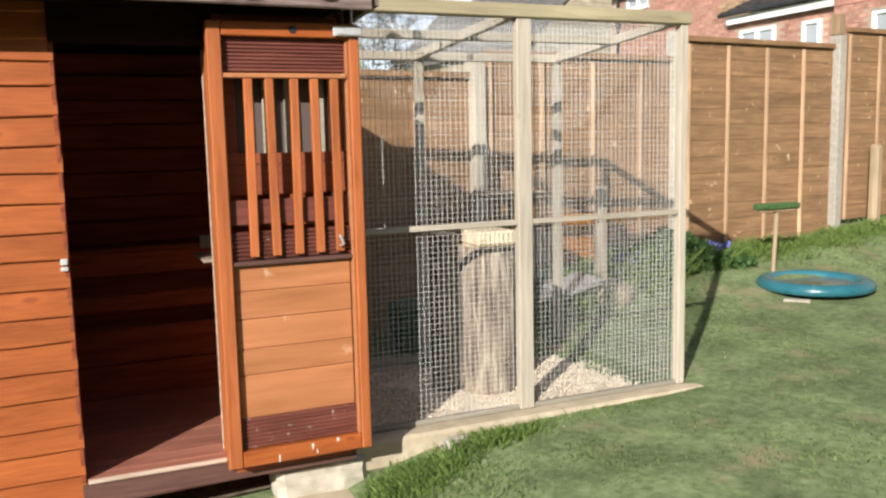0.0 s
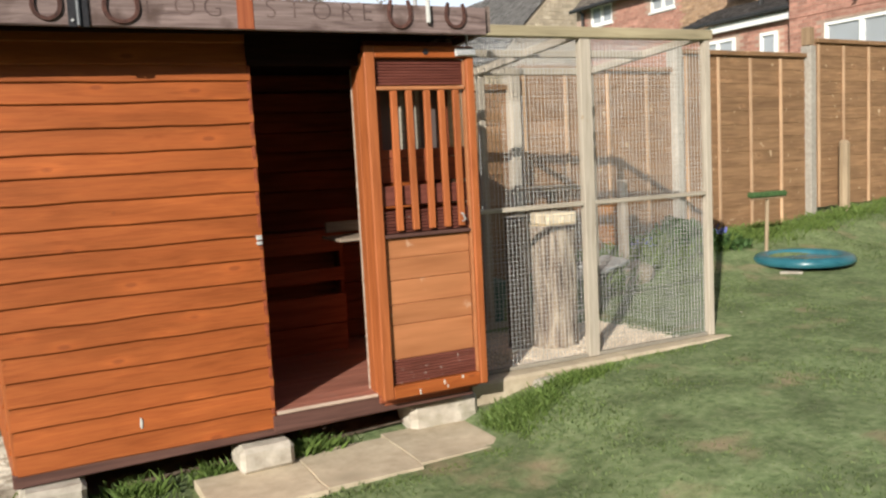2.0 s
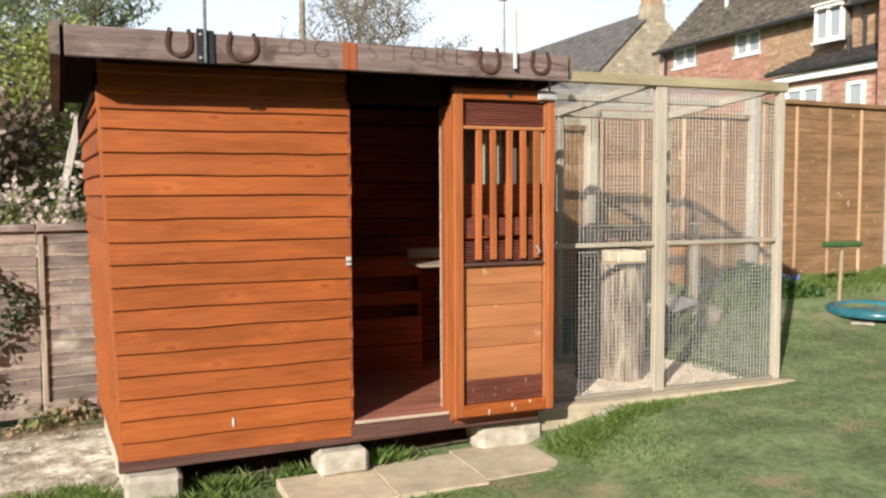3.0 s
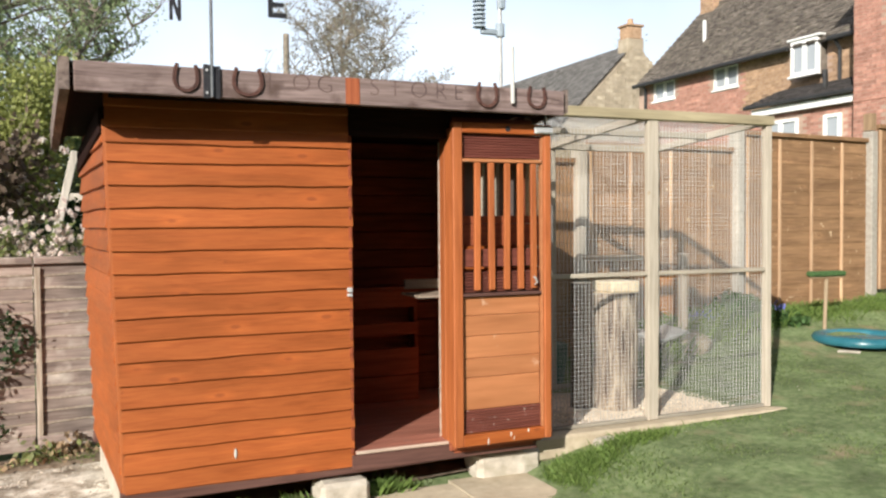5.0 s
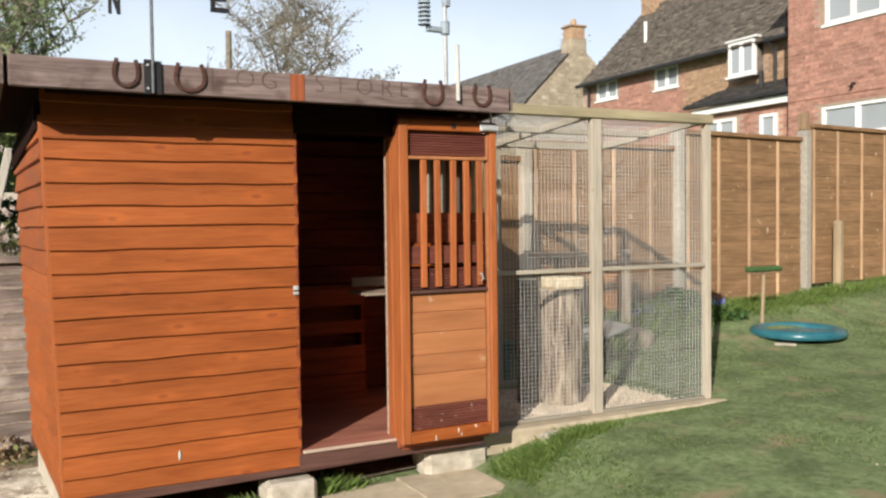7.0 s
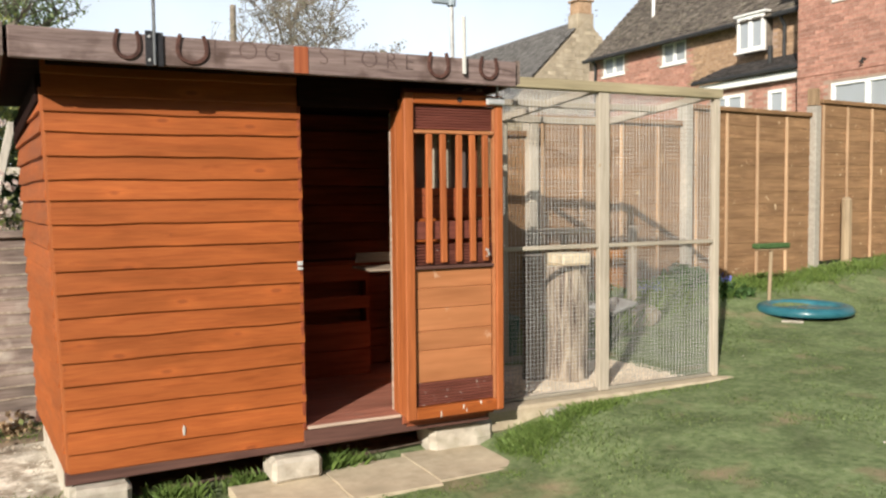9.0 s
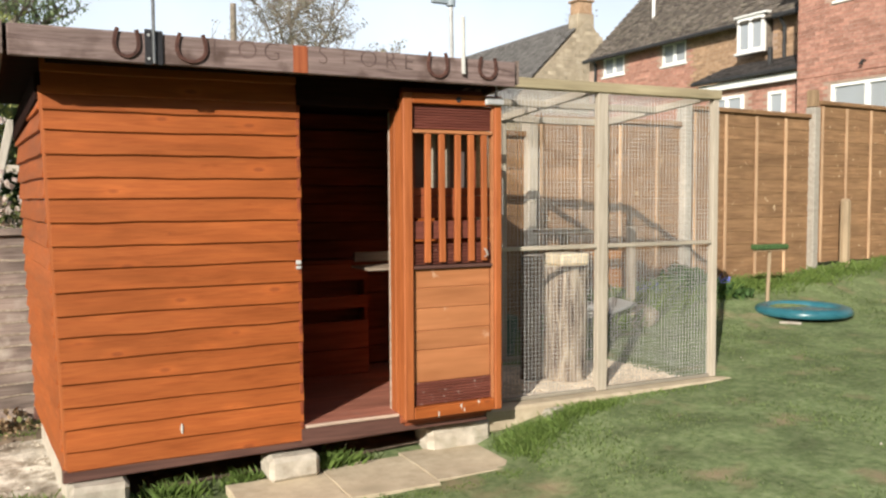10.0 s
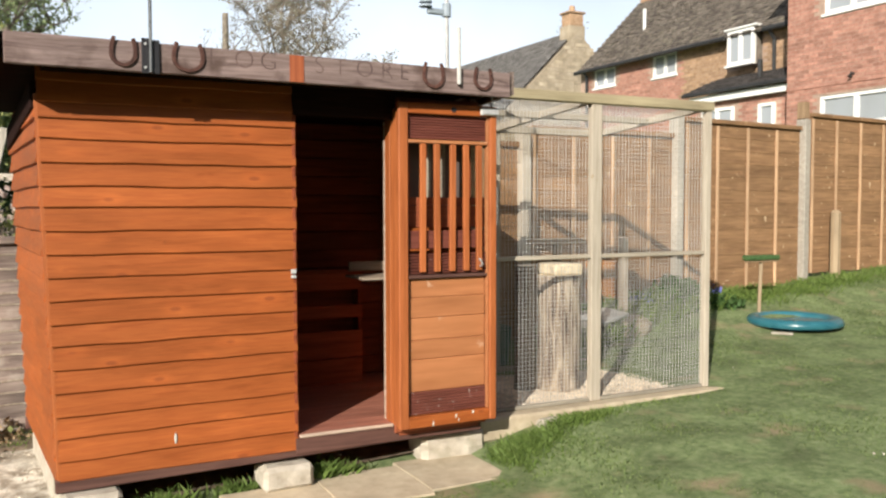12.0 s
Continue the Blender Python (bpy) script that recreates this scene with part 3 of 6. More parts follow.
# ---- house bricks and tiles as real pieces ----
def brick_field(u0, u1, z0, z1, holes, to_world, size=(0.225, 0.075), proud=0.008, seed=1):
    """Bricks proud of the joint plane, in stretcher bond, leaving the openings free."""
    rng = random.Random(seed)
    v, f = [], []
    L, H = size
    for r in range(int((z1 - z0) / H)):
        z = z0 + r * H
        u = u0 - (L / 2 if r % 2 else 0)
        while u < u1:
            a, b = max(u, u0) + 0.005, min(u + L, u1) - 0.005
            u += L
            if b - a < 0.03:
                continue
            if any(a < h1 + 0.02 and b > h0 - 0.02 and z < k1 + 0.02 and z + H > k0 - 0.02 for h0, h1, k0, k1 in holes):
                continue
            d = proud * rng.uniform(0.5, 1.3)
            i = len(v)
            for w in (0, d):
                v += [to_world(a, z + 0.005, w), to_world(b, z + 0.005, w), to_world(b, z + H - 0.005, w), to_world(a, z + H - 0.005, w)]
            f += [tuple(i + k for k in q) for q in ((4, 5, 6, 7), (0, 1, 5, 4), (1, 2, 6, 5), (2, 3, 7, 6), (3, 0, 4, 7))]
    return v, f


def tile_field(p0, along, up, n_along, n_up, w, gauge, lift=0.02, seed=2):
    """Lapped roof tiles on a slope."""
    rng = random.Random(seed)
    v, f = [], []
    p0, along, up = Vector(p0), Vector(along).normalized(), Vector(up).normalized()
    nor = along.cross(up).normalized()
    if nor.z < 0:
        nor = -nor
    for r in range(n_up):
        for c in range(n_along):
            o = p0 + along * ((c + (0.5 if r % 2 else 0)) * w) + up * (r * gauge + rng.uniform(-0.008, 0.008))
            t = lift * rng.uniform(0.7, 1.6)
            i = len(v)
            a, u = along * (w - 0.006), up * gauge * 1.4
            v += [o, o + a, o + a + nor * t, o + nor * t, o + u, o + a + u]
            f += [(i, i + 1, i + 2, i + 3), (i + 3, i + 2, i + 5, i + 4), (i, i + 3, i + 4), (i + 1, i + 5, i + 2)]
    return v, f


def pierced_wall(x0, x1, y0, y1, z0, z1, holes):
    """A wall facing -x with openings right through it, in one piece."""
    ys = sorted({y0, y1, *[q for h in holes for q in h[:2]]})
    zs = sorted({z0, z1, *[min(q, z1) for h in holes for q in h[2:4]]})
    bm = bmesh.new()
    grid = {(i, j): bm.verts.new((x0, y, z)) for i, y in enumerate(ys) for j, z in enumerate(zs)}
    for i in range(len(ys) - 1):
        for j in range(len(zs) - 1):
            cy, cz = (ys[i] + ys[i + 1]) / 2, (zs[j] + zs[j + 1]) / 2
            if not any(h[0] < cy < h[1] and h[2] < cz < h[3] for h in holes):
                bm.faces.new((grid[i, j], grid[i, j + 1], grid[i + 1, j + 1], grid[i + 1, j]))
    bmesh.ops.delete(bm, geom=[v for v in bm.verts if not v.link_faces], context="VERTS")
    r = bmesh.ops.extrude_face_region(bm, geom=bm.faces[:])
    bmesh.ops.translate(bm, vec=(x1 - x0, 0, 0), verts=[e for e in r["geom"] if isinstance(e, bmesh.types.BMVert)])
    bmesh.ops.recalc_face_normals(bm, faces=bm.faces[:])
    return bm


def house_window(parent, plane, y0, y1, z0, z1, panes, name="window"):
    """A casement in a wall that faces -x: frame, sill and panes."""
    x = plane
    fw = 0.07
    cuts = [y0 + (y1 - y0) * k / panes for k in range(panes + 1)]
    gaps = [(a + (fw if k == 0 else 0.05), b - (fw if k == panes - 1 else 0.05), z0 + fw, z1 - fw) for k, (a, b) in enumerate(zip(cuts, cuts[1:]))]
    bm = pierced_wall(x - 0.03, x + 0.06, y0, y1, z0, z1, gaps)
    w = part(name, bm, white_paint, parent, "white painted casement window")
    part("sill", boxes((x - 0.09, x + 0.02, y0 - 0.05, y1 + 0.05, z0 - 0.06, z0 - 0.003), bevel=0.008), white_paint, w)
    for k in range(panes):
        a = y0 + fw + (y1 - y0 - 2 * fw) * k / panes
        b = y0 + fw + (y1 - y0 - 2 * fw) * (k + 1) / panes
        part("pane", boxes((x + 0.012, x + 0.018, a, b, z0 + fw, z1 - fw), bevel=0), glass, w)
    return w


def brick_house():
    m = Matrix.Translation((16, 14, 0.6))
    h = empty("house", m, "red brick terraced house with mossy brown tiled roof", "house")
    X, Y0, Y1, E = 16.0, 8.0, 17.85, 5.56
    wins = [(16.42, 17.45, 4.84, 5.42, 2), (13.8, 14.77, 4.8, 5.42, 2)]
    # walls with openings: piers and strips round the holes
    holes = [(a, b, c, d) for a, b, c, d, _ in wins] + [(10.85, 11.74, 4.65, 5.75)]
    bm = pierced_wall(X, X + 0.3, Y0, Y1, -0.5, E, holes)
    part("rear_wall", boxes((X + 4.6, X + 4.9, Y0, Y1, -0.5, E), bevel=0), mortar, h)
    gm = bmesh.new()
    g = [gm.verts.new(p) for p in ((X, Y1, -0.5), (X + 4.9, Y1, -0.5), (X + 4.9, Y1, E), (X + 2.45, Y1, E + 2.4), (X, Y1, E))]
    gm.faces.new(g)
    r = bmesh.ops.extrude_face_region(gm, geom=gm.faces[:])
    bmesh.ops.translate(gm, vec=(0, 0.3, 0), verts=[e for e in r["geom"] if isinstance(e, bmesh.types.BMVert)])
    bmesh.ops.recalc_face_normals(gm, faces=gm.faces[:])
    part("gable_wall", gm, mortar, h)
    wall = part("wall", bm, mortar, h)
    v, f = brick_field(Y0, Y1, 3.3, E, holes, lambda u, z, d: (X - d, u, z))
    red, brown = [], []
    for k in range(0, len(f), 5):
        c = Vector(v[f[k][0]])
        shift = 0.7 * noise.noise((c.y * 0.9, c.z * 1.3, 2.0)) + 0.3 * noise.noise((c.y * 4, c.z * 4, 7.0))
        (brown if c.y < 13.5 + shift and c.z > 4.1 + 0.4 * shift else red).extend(f[k:k + 5])
    stuff("brickwork", v, red, brick_mat, "weathered red facing bricks", "", wall)
    stuff("brickwork", v, brown, brown_brick, "weathered brown facing bricks", "", wall)
    for a, b, c, d, n in wins:
        house_window(h, X + 0.05, a, b, c, d, n)
    # taller window that breaks the eaves
    dw = house_window(h, X - 0.24, 10.88, 11.71, 4.67, 5.5, 2)
    part("lintel", boxes((X - 0.31, X + 0.5, 10.78, 11.8, 5.503, 5.56), bevel=0.01), white_paint, dw)
    part("cheek", boxes((X - 0.175, X + 0.5, 10.89, 10.93, 4.63, 5.5), bevel=0.005), tile_mat, dw)
    part("cheek", boxes((X - 0.175, X + 0.5, 11.66, 11.7, 4.63, 5.5), bevel=0.005), tile_mat, dw)
    # roof
    bm = bmesh.new()
    r = [bm.verts.new(p) for p in ((X - 0.25, Y0, E - 0.22), (X - 0.25, Y1 + 0.2, E - 0.22), (X + 2.45, Y1 + 0.2, E + 2.43), (X + 2.45, Y0, E + 2.43), (X + 5.15, Y0, E - 0.22), (X + 5.15, Y1 + 0.2, E - 0.22))]
    bm.faces.new((r[0], r[3], r[2], r[1]))
    bm.faces.new((r[3], r[4], r[5], r[2]))
    bmesh.ops.solidify(bm, geom=list(bm.faces), thickness=0.08)
    roof = part("roof", bm, slate_mat, h)
    v, f = tile_field((X - 0.27, Y0 - 0.4, E - 0.2), (0, 1, 0), (2.7, 0, 2.65), 61, 35, 0.17, 0.108, 0.024)
    stuff("tile_covering", v, f, tile_mat, "mossy brown plain roof tiles", "", roof)
    part("ridge", tube(bmesh.new(), [(X + 2.45, Y0, E + 2.46), (X + 2.45, Y1 + 0.2, E + 2.46)], 0.09, 8), tile_mat, roof)
    for zz, yy in ((E + 2.2, 17.3),):
        c = part("chimney", boxes((X + 2.15, X + 2.8, yy, yy + 0.6, E + 1.4, E + 4.0), bevel=0.01), mortar, roof)
        for k, (u0, u1, tw) in enumerate(((yy, yy + 0.6, lambda u, z, d: (X + 2.15 - d, u, z)), (X + 2.15, X + 2.8, lambda u, z, d: (u, yy - d, z)))):
            v, f = brick_field(u0, u1, E + 1.9, E + 3.9, [], tw)
            stuff("brickwork", v, f, brown_brick, "", "", h)
    part("gutter", tube(bmesh.new(), [(X - 0.3, 11.78, E - 0.2), (X - 0.3, Y1 + 0.2, E - 0.2)], 0.06, 8), black_gutter, h)
    part("gutter", tube(bmesh.new(), [(X - 0.3, 8.9, E - 0.2), (X - 0.3, 10.56, E - 0.2)], 0.06, 8), black_gutter, h)
    part("downpipe", tube(bmesh.new(), [(X - 0.1, 17.7, -0.3), (X - 0.1, 17.7, E - 0.3), (X - 0.28, 17.7, E - 0.2)], 0.045, 8), black_gutter, h)
    part("downpipe", tube(bmesh.new(), [(X - 0.1, 10.4, 4.4), (X - 0.1, 10.4, E - 0.45), (X - 0.28, 10.4, E - 0.2)], 0.045, 8), black_gutter, h)
    part("vent_pipe", tube(bmesh.new(), [(X + 0.9, 16.2, E + 0.9), (X + 0.9, 16.2, E + 1.55)], 0.05, 8), white_plastic, h)
    # lean-to
    bm = boxes((15.0, 15.25, 8.8, 12.3, -0.5, 3.75), (15.25, 16.0, 12.05, 12.3, -0.5, 3.75), bevel=0)
    lw = part("lean_to_wall", bm, mortar, h)
    v, f = brick_field(8.8, 12.3, 2.2, 3.7, [(9.52, 9.98, 2.95, 3.52), (10.72, 11.75, 2.6, 3.55)], lambda u, z, d: (15.0 - d, u, z))
    stuff("brickwork", v, f, brick_mat, "", "", lw)
    house_window(h, 14.975, 9.52, 9.98, 2.95, 3.52, 1)
    house_window(h, 14.975, 10.72, 11.75, 2.6, 3.55, 2)
    bm = bmesh.new()
    r = [bm.verts.new(p) for p in ((14.8, 8.8, 3.93), (14.8, 12.3, 3.93), (16.0, 12.3, 4.42), (16.0, 8.8, 4.42))]
    bm.faces.new(r)
    bmesh.ops.solidify(bm, geom=list(bm.faces), thickness=0.07)
    lr = part("lean_to_roof", bm, slate_mat, h, "dark tiled lean-to roof")
    v, f = tile_field((14.78, 8.8, 3.95), (0, 1, 0), (1.2, 0, 0.49), 20, 11, 0.17, 0.115, 0.02, 5)
    stuff("tile_covering", v, f, dark_tile, "", "", lr)
    part("fascia_board", boxes((14.84, 14.87, 8.81, 12.05, 3.7, 3.865), bevel=0.005), white_paint, h, "white fascia board")
    part("gutter", tube(bmesh.new(), [(14.76, 8.8, 3.925), (14.76, 12.2, 3.915)], 0.05, 8), black_gutter, h)
    part("soil_pipe", tube(bmesh.new(), [(15.4, 10.35, 3.9), (15.4, 10.35, 4.6)], 0.06, 8), black_gutter, h)
    return h


def brick_wing():
    h = empty("house", Matrix.Translation((14.5, 4, 0.4)), "red brick house wing with white windows", "house")
    X, Y0, Y1, E = 14.5, -3.0, 8.78, 6.9
    holes = [(6.0, 7.89, 5.05, 6.2, 3), (6.33, 7.96, 2.8, 3.43, 2), (4.3, 5.25, 2.75, 3.7, 2)]
    bm = pierced_wall(X, X + 0.3, Y0, Y1, -0.5, E, [q[:4] for q in holes])
    part("end_wall", boxes((X + 0.3, X + 5, Y1 - 0.3, Y1, -0.5, E), bevel=0), mortar, h)
    part("end_wall", boxes((X + 0.3, X + 5, Y0, Y0 + 0.3, -0.5, E), bevel=0), mortar, h)
    wall = part("wall", bm, mortar, h)
    v, f = brick_field(3.4, Y1, 2.2, E, [q[:4] for q in holes], lambda u, z, d: (X - d, u, z), seed=9)
    stuff("brickwork", v, f, brick_mat, "red facing bricks", "", wall)
    for a, b, c, d, n in holes:
        house_window(h, X + 0.05, a, b, c, d, n)
    part("brick_band", boxes((X - 0.025, X, 3.4, Y1, 3.61, 3.68), bevel=0.005), brick_mat, h)
    bm = bmesh.new()
    r = [bm.verts.new(p) for p in ((X - 0.3, Y0, E - 0.1), (X - 0.3, Y1 + 0.2, E - 0.1), (X + 2.5, Y1 + 0.2, E + 2.4), (X + 2.5, Y0, E + 2.4), (X + 5.3, Y0, E - 0.1), (X + 5.3, Y1 + 0.2, E - 0.1))]
    bm.faces.new((r[0], r[3], r[2], r[1]))
    bm.faces.new((r[3], r[4], r[5], r[2]))
    bmesh.ops.solidify(bm, geom=list(bm.faces), thickness=0.1)
    part("roof", bm, tile_mat, h)
    part("wall_lamp", tube(bmesh.new(), [(X, 7.18, 3.78), (X - 0.09, 7.18, 3.79), (X - 0.12, 7.18, 3.71)], [0.025, 0.025, 0.05], 8), black_gutter, h)
    return h


def stone_house():
    h = empty("house", Matrix.Translation((23, 36, 1)), "old ochre stone cottage with grey slate roof", "house")
    X0, X1, Y0, Y1, E, A = 19.2, 26.8, 28.0, 46.0, 5.4, 9.15
    bm = bmesh.new()
    g = [bm.verts.new(p) for p in ((X0, Y0, -0.5), (X1, Y0, -0.5), (X1, Y0, E), (23, Y0, A), (X0, Y0, E))]
    bm.faces.new(g)
    r = bmesh.ops.extrude_face_region(bm, geom=bm.faces[:])
    bmesh.ops.translate(bm, vec=(0, Y1 - Y0, 0), verts=[e for e in r["geom"] if isinstance(e, bmesh.types.BMVert)])
    bmesh.ops.recalc_face_normals(bm, faces=bm.faces[:])
    wall = part("wall", bm, stone_wall, h)
    v, f = brick_field(X0, X1, 4.2, A - 0.1, [], lambda u, z, d: (u, Y0 - d, z), size=(0.42, 0.17), proud=0.03, seed=4)
    keep = []
    for q in f:
        c = sum((Vector(v[k]) for k in q), Vector()) / len(q)
        if c.z < A - abs(c.x - 23) * (A - E) / 3.8 - 0.14:
            keep.append(q)
    stuff("stonework", v, keep, stone_wall, "coursed ochre stone", "", wall)
    bm = bmesh.new()
    r = [bm.verts.new(p) for p in ((X0 - 0.3, Y0 + 0.12, E - 0.2), (X0 - 0.3, Y1, E - 0.2), (23, Y1, A + 0.1), (23, Y0 + 0.12, A + 0.1), (X1 + 0.3, Y0 + 0.12, E - 0.2), (X1 + 0.3, Y1, E - 0.2))]
    bm.faces.new((r[0], r[3], r[2], r[1]))
    bm.faces.new((r[3], r[4], r[5], r[2]))
    bmesh.ops.solidify(bm, geom=list(bm.faces), thickness=0.1)
    roof = part("roof", bm, slate_mat, h)
    v, f = tile_field((X0 - 0.32, Y0 + 0.12, E - 0.18), (0, 1, 0), (4.1, 0, 4.05), 60, 28, 0.3, 0.2, 0.03, 8)
    stuff("slate_covering", v, f, slate_mat, "", "", roof)
    ch = part("chimney", boxes((22.48, 23.38, 28.02, 28.75, 8.4, 9.4), bevel=0.02), stone_wall, roof)
    part("chimney_cap", boxes((22.55, 23.3, 28.05, 28.7, 9.403, 9.95), (22.47, 23.38, 27.98, 28.78, 9.953, 10.05), bevel=0.02), brown_brick, h, "brown brick chimney top")
    part("chimney_pot", tube(bmesh.new(), [(22.92, 28.4, 10.05), (22.92, 28.4, 10.35)], [0.16, 0.12], 10), brown_brick, h)
    return h


brick_house()
brick_wing()
stone_house()


# ---- trees ----
def tree(name, x, y, height, spread, leaf, n_leaf, leaf_size, label, seed, bare=False, trunk_r=0.16, low=0.25):
    rng = random.Random(seed)
    z0 = ground_z(x, y) - 0.1
    t = empty(name, Matrix.Translation((x, y, z0)), label, "tree")
    bm = bmesh.new()
    tips = []
    top = Vector((x + rng.uniform(-0.2, 0.2), y, z0 + height * 0.72))
    pts = [Vector((x, y, z0)).lerp(top, k / 6) + Vector((rng.uniform(-1, 1), rng.uniform(-1, 1), 0)) * 0.03 * height * (k > 0) * 0.4 for k in range(7)]
    tube(bm, pts, [trunk_r * (1 - 0.12 * k) for k in range(7)], 8)

    def limb(p, d, length, r, depth):
        q, ps, rs = Vector(p), [Vector(p)], [r]
        for k in range(4):
            d = (d + Vector((rng.uniform(-1, 1), rng.uniform(-1, 1), rng.uniform(-0.3, 0.8))) * 0.22).normalized()
            q = q + d * length / 4
            ps.append(q.copy())
            rs.append(r * (1 - 0.2 * (k + 1)))
            if depth:
                for _ in range(2 if depth > 1 else 3):
                    a = rng.uniform(0, 6.283)
                    side = Vector((math.cos(a), math.sin(a), rng.uniform(-0.1, 0.7)))
                    limb(q, (d * 0.5 + side).normalized(), length * rng.uniform(0.35, 0.6), r * 0.5, depth - 1)
            else:
                tips.append(q.copy())
        tube(bm, ps, rs, 4 if depth < 2 else 6, cap=False)
        tips.append(q)
    n = 9 if bare else 11
    for k in range(n):
        f = low + (1 - low) * k / (n - 1)
        p = Vector((x, y, z0)).lerp(top, f)
        a = k * 2.4 + rng.uniform(-0.4, 0.4)
        up = 0.35 + 0.9 * f if not bare else 0.7 + 0.8 * f
        limb(p, Vector((math.cos(a), math.sin(a), up)).normalized(), spread * (1.15 - 0.45 * f), trunk_r * 0.4, 2)
    part("trunk", bm, twig, t, "bark-covered trunk and limbs")
    v, f = [], []
    for _ in range(n_leaf):
        c = rng.choice(tips) + Vector((rng.gauss(0, 1), rng.gauss(0, 1), rng.gauss(0, 0.8))) * leaf_size * (2.4 if not bare else 1.6)
        a = Vector((rng.gauss(0, 1), rng.gauss(0, 1), rng.gauss(0, 1))).normalized()
        b = a.cross(Vector((rng.gauss(0, 1), rng.gauss(0, 1), rng.gauss(0, 1)))).normalized()
        s = leaf_size * rng.uniform(0.5, 1.3)
        i = len(v)
        v += [c - a * s, c + b * s * 0.45, c + a * s, c - b * s * 0.45]
        f.append((i, i + 1, i + 2, i + 3))
    stuff("crown", v, f, leaf, "", "", t)
    return t


tree("tree", -2.0, 10.5, 9.0, 2.7, leaf_light, 34000, 0.038, "tall spring tree in light green leaf", 21, low=0.25)
tree("tree", -0.2, 18.0, 9.5, 2.4, leaf_light, 10000, 0.065, "slender green garden tree behind the hedge", 22, low=0.3)
tree("tree", -5.0, 13, 10.0, 3.2, leaf_light, 15000, 0.06, "broad green tree behind the hedge", 29, low=0.2)
tree("tree", 8.15, 24.5, 8.9, 3.7, bud_leaf, 13000, 0.05, "nearly bare tree with first spring buds", 23, bare=True, trunk_r=0.15)
tree("tree", 13.0, 28.5, 7.6, 1.3, bud_leaf, 1500, 0.08, "small nearly bare tree far behind", 24, bare=True, trunk_r=0.1)
tree("tree", 30.5, 40, 13.0, 2.4, bud_leaf, 800, 0.09, "bare winter tree behind the cottages", 25, bare=True, trunk_r=0.14)
tree("tree", -2.4, 9.9, 3.8, 1.5, leaf_purple, 6000, 0.08, "dark copper-leaved small tree", 26, low=0.1, trunk_r=0.07)


def thicket_spot(rng):
    x = rng.uniform(-7, 6)
    top = 2.9 + 0.7 * noise.noise((x * 0.7, 2.0, 0)) + 0.3 * noise.noise((x * 2.3, 5.0, 0))
    return x, 11.6 + rng.gauss(0, 0.35), top * rng.random() ** 0.7 + rng.gauss(0, 0.08)



def leaf_mass(name, n, where, size, material, label, category, seed=1):
    rng = random.Random(seed)
    v, f = [], []
    for _ in range(n):
        c = Vector(where(rng))
        a = Vector((rng.gauss(0, 1), rng.gauss(0, 1), rng.gauss(0, 1))).normalized()
        b = a.cross(Vector((rng.gauss(0, 1), rng.gauss(0, 1), rng.gauss(0, 1)))).normalized()
        s = size * rng.uniform(0.5, 1.3)
        i = len(v)
        v += [c - a * s, c + b * s * 0.6, c + a * s, c - b * s * 0.6]
        f.append((i, i + 1, i + 2, i + 3))
    return stuff(name, v, f, material, label, category)


def hedge_spot(rng):
    x, y = rng.uniform(-7, 5), rng.uniform(8.4, 9.2)
    if rng.random() < 0.55:
        y = 8.4 + abs(rng.gauss(0, 0.06))
    z = 1.5 * (rng.random() ** 0.6) if rng.random() < 0.7 else 1.5 + rng.gauss(0, 0.03)
    return x, y, z


leaf_mass("hedge", 26000, hedge_spot, 0.06, leaf_dark, "dark clipped evergreen hedge behind the fence", "hedge", 31)


leaf_mass("thicket", 42000, thicket_spot, 0.07, leaf_light, "mixed green garden thicket behind the hedge", "bushes", 37)


def shrub(x, y, w, h, seed, label="garden shrub with pale pink and white blossom", leaf=leaf_green, leaves=2600, flowers=640, big=1.0, bare=0.5):
    rng = random.Random(seed)
    z0 = ground_z(x, y)
    s = empty("flowering_shrub", Matrix.Translation((x, y, z0)), label, "shrub", "shrubs behind the old fence")
    bm = bmesh.new()
    tips = []
    for k in range(16):
        a, r = rng.uniform(0, 6.28), w * rng.uniform(0.3, 1)
        p = Vector((x + r * math.cos(a), y + r * 0.5 * math.sin(a), z0 + h * rng.uniform(0.75, 1.05)))
        q = Vector((x, y, z0))
        tube(bm, [q, q.lerp(p, 0.5) + Vector((0, 0, 0.1)), p], [0.014, 0.01, 0.004], 5)
        tips += [q.lerp(p, u) for u in (bare + (1 - bare) * k / 5 for k in range(6))]
    part("stem", bm, twig, s)
    for nm, n, mt, sz, up in (("foliage", leaves, leaf, 0.022 * big, -0.05), ("blossom", flowers, blossom, 0.028 * big, 0.06)):
        v, f = [], []
        for _ in range(n):
            c = rng.choice(tips) + Vector((rng.gauss(0, 0.09), rng.gauss(0, 0.06), rng.gauss(0, 0.06) + up)) * big
            for _ in range(1 if nm == "foliage" else 3):
                a = Vector((rng.gauss(0, 1), rng.gauss(0, 1), rng.gauss(0, 1))).normalized()
                b = a.cross(Vector((rng.gauss(0, 1), rng.gauss(0, 1), rng.gauss(0, 1)))).normalized()
                i = len(v)
                v += [c - a * sz, c + b * sz * 0.7, c + a * sz, c - b * sz * 0.7]
                f.append((i, i + 1, i + 2, i + 3))
        stuff(nm, v, f, mt, "", "", s)


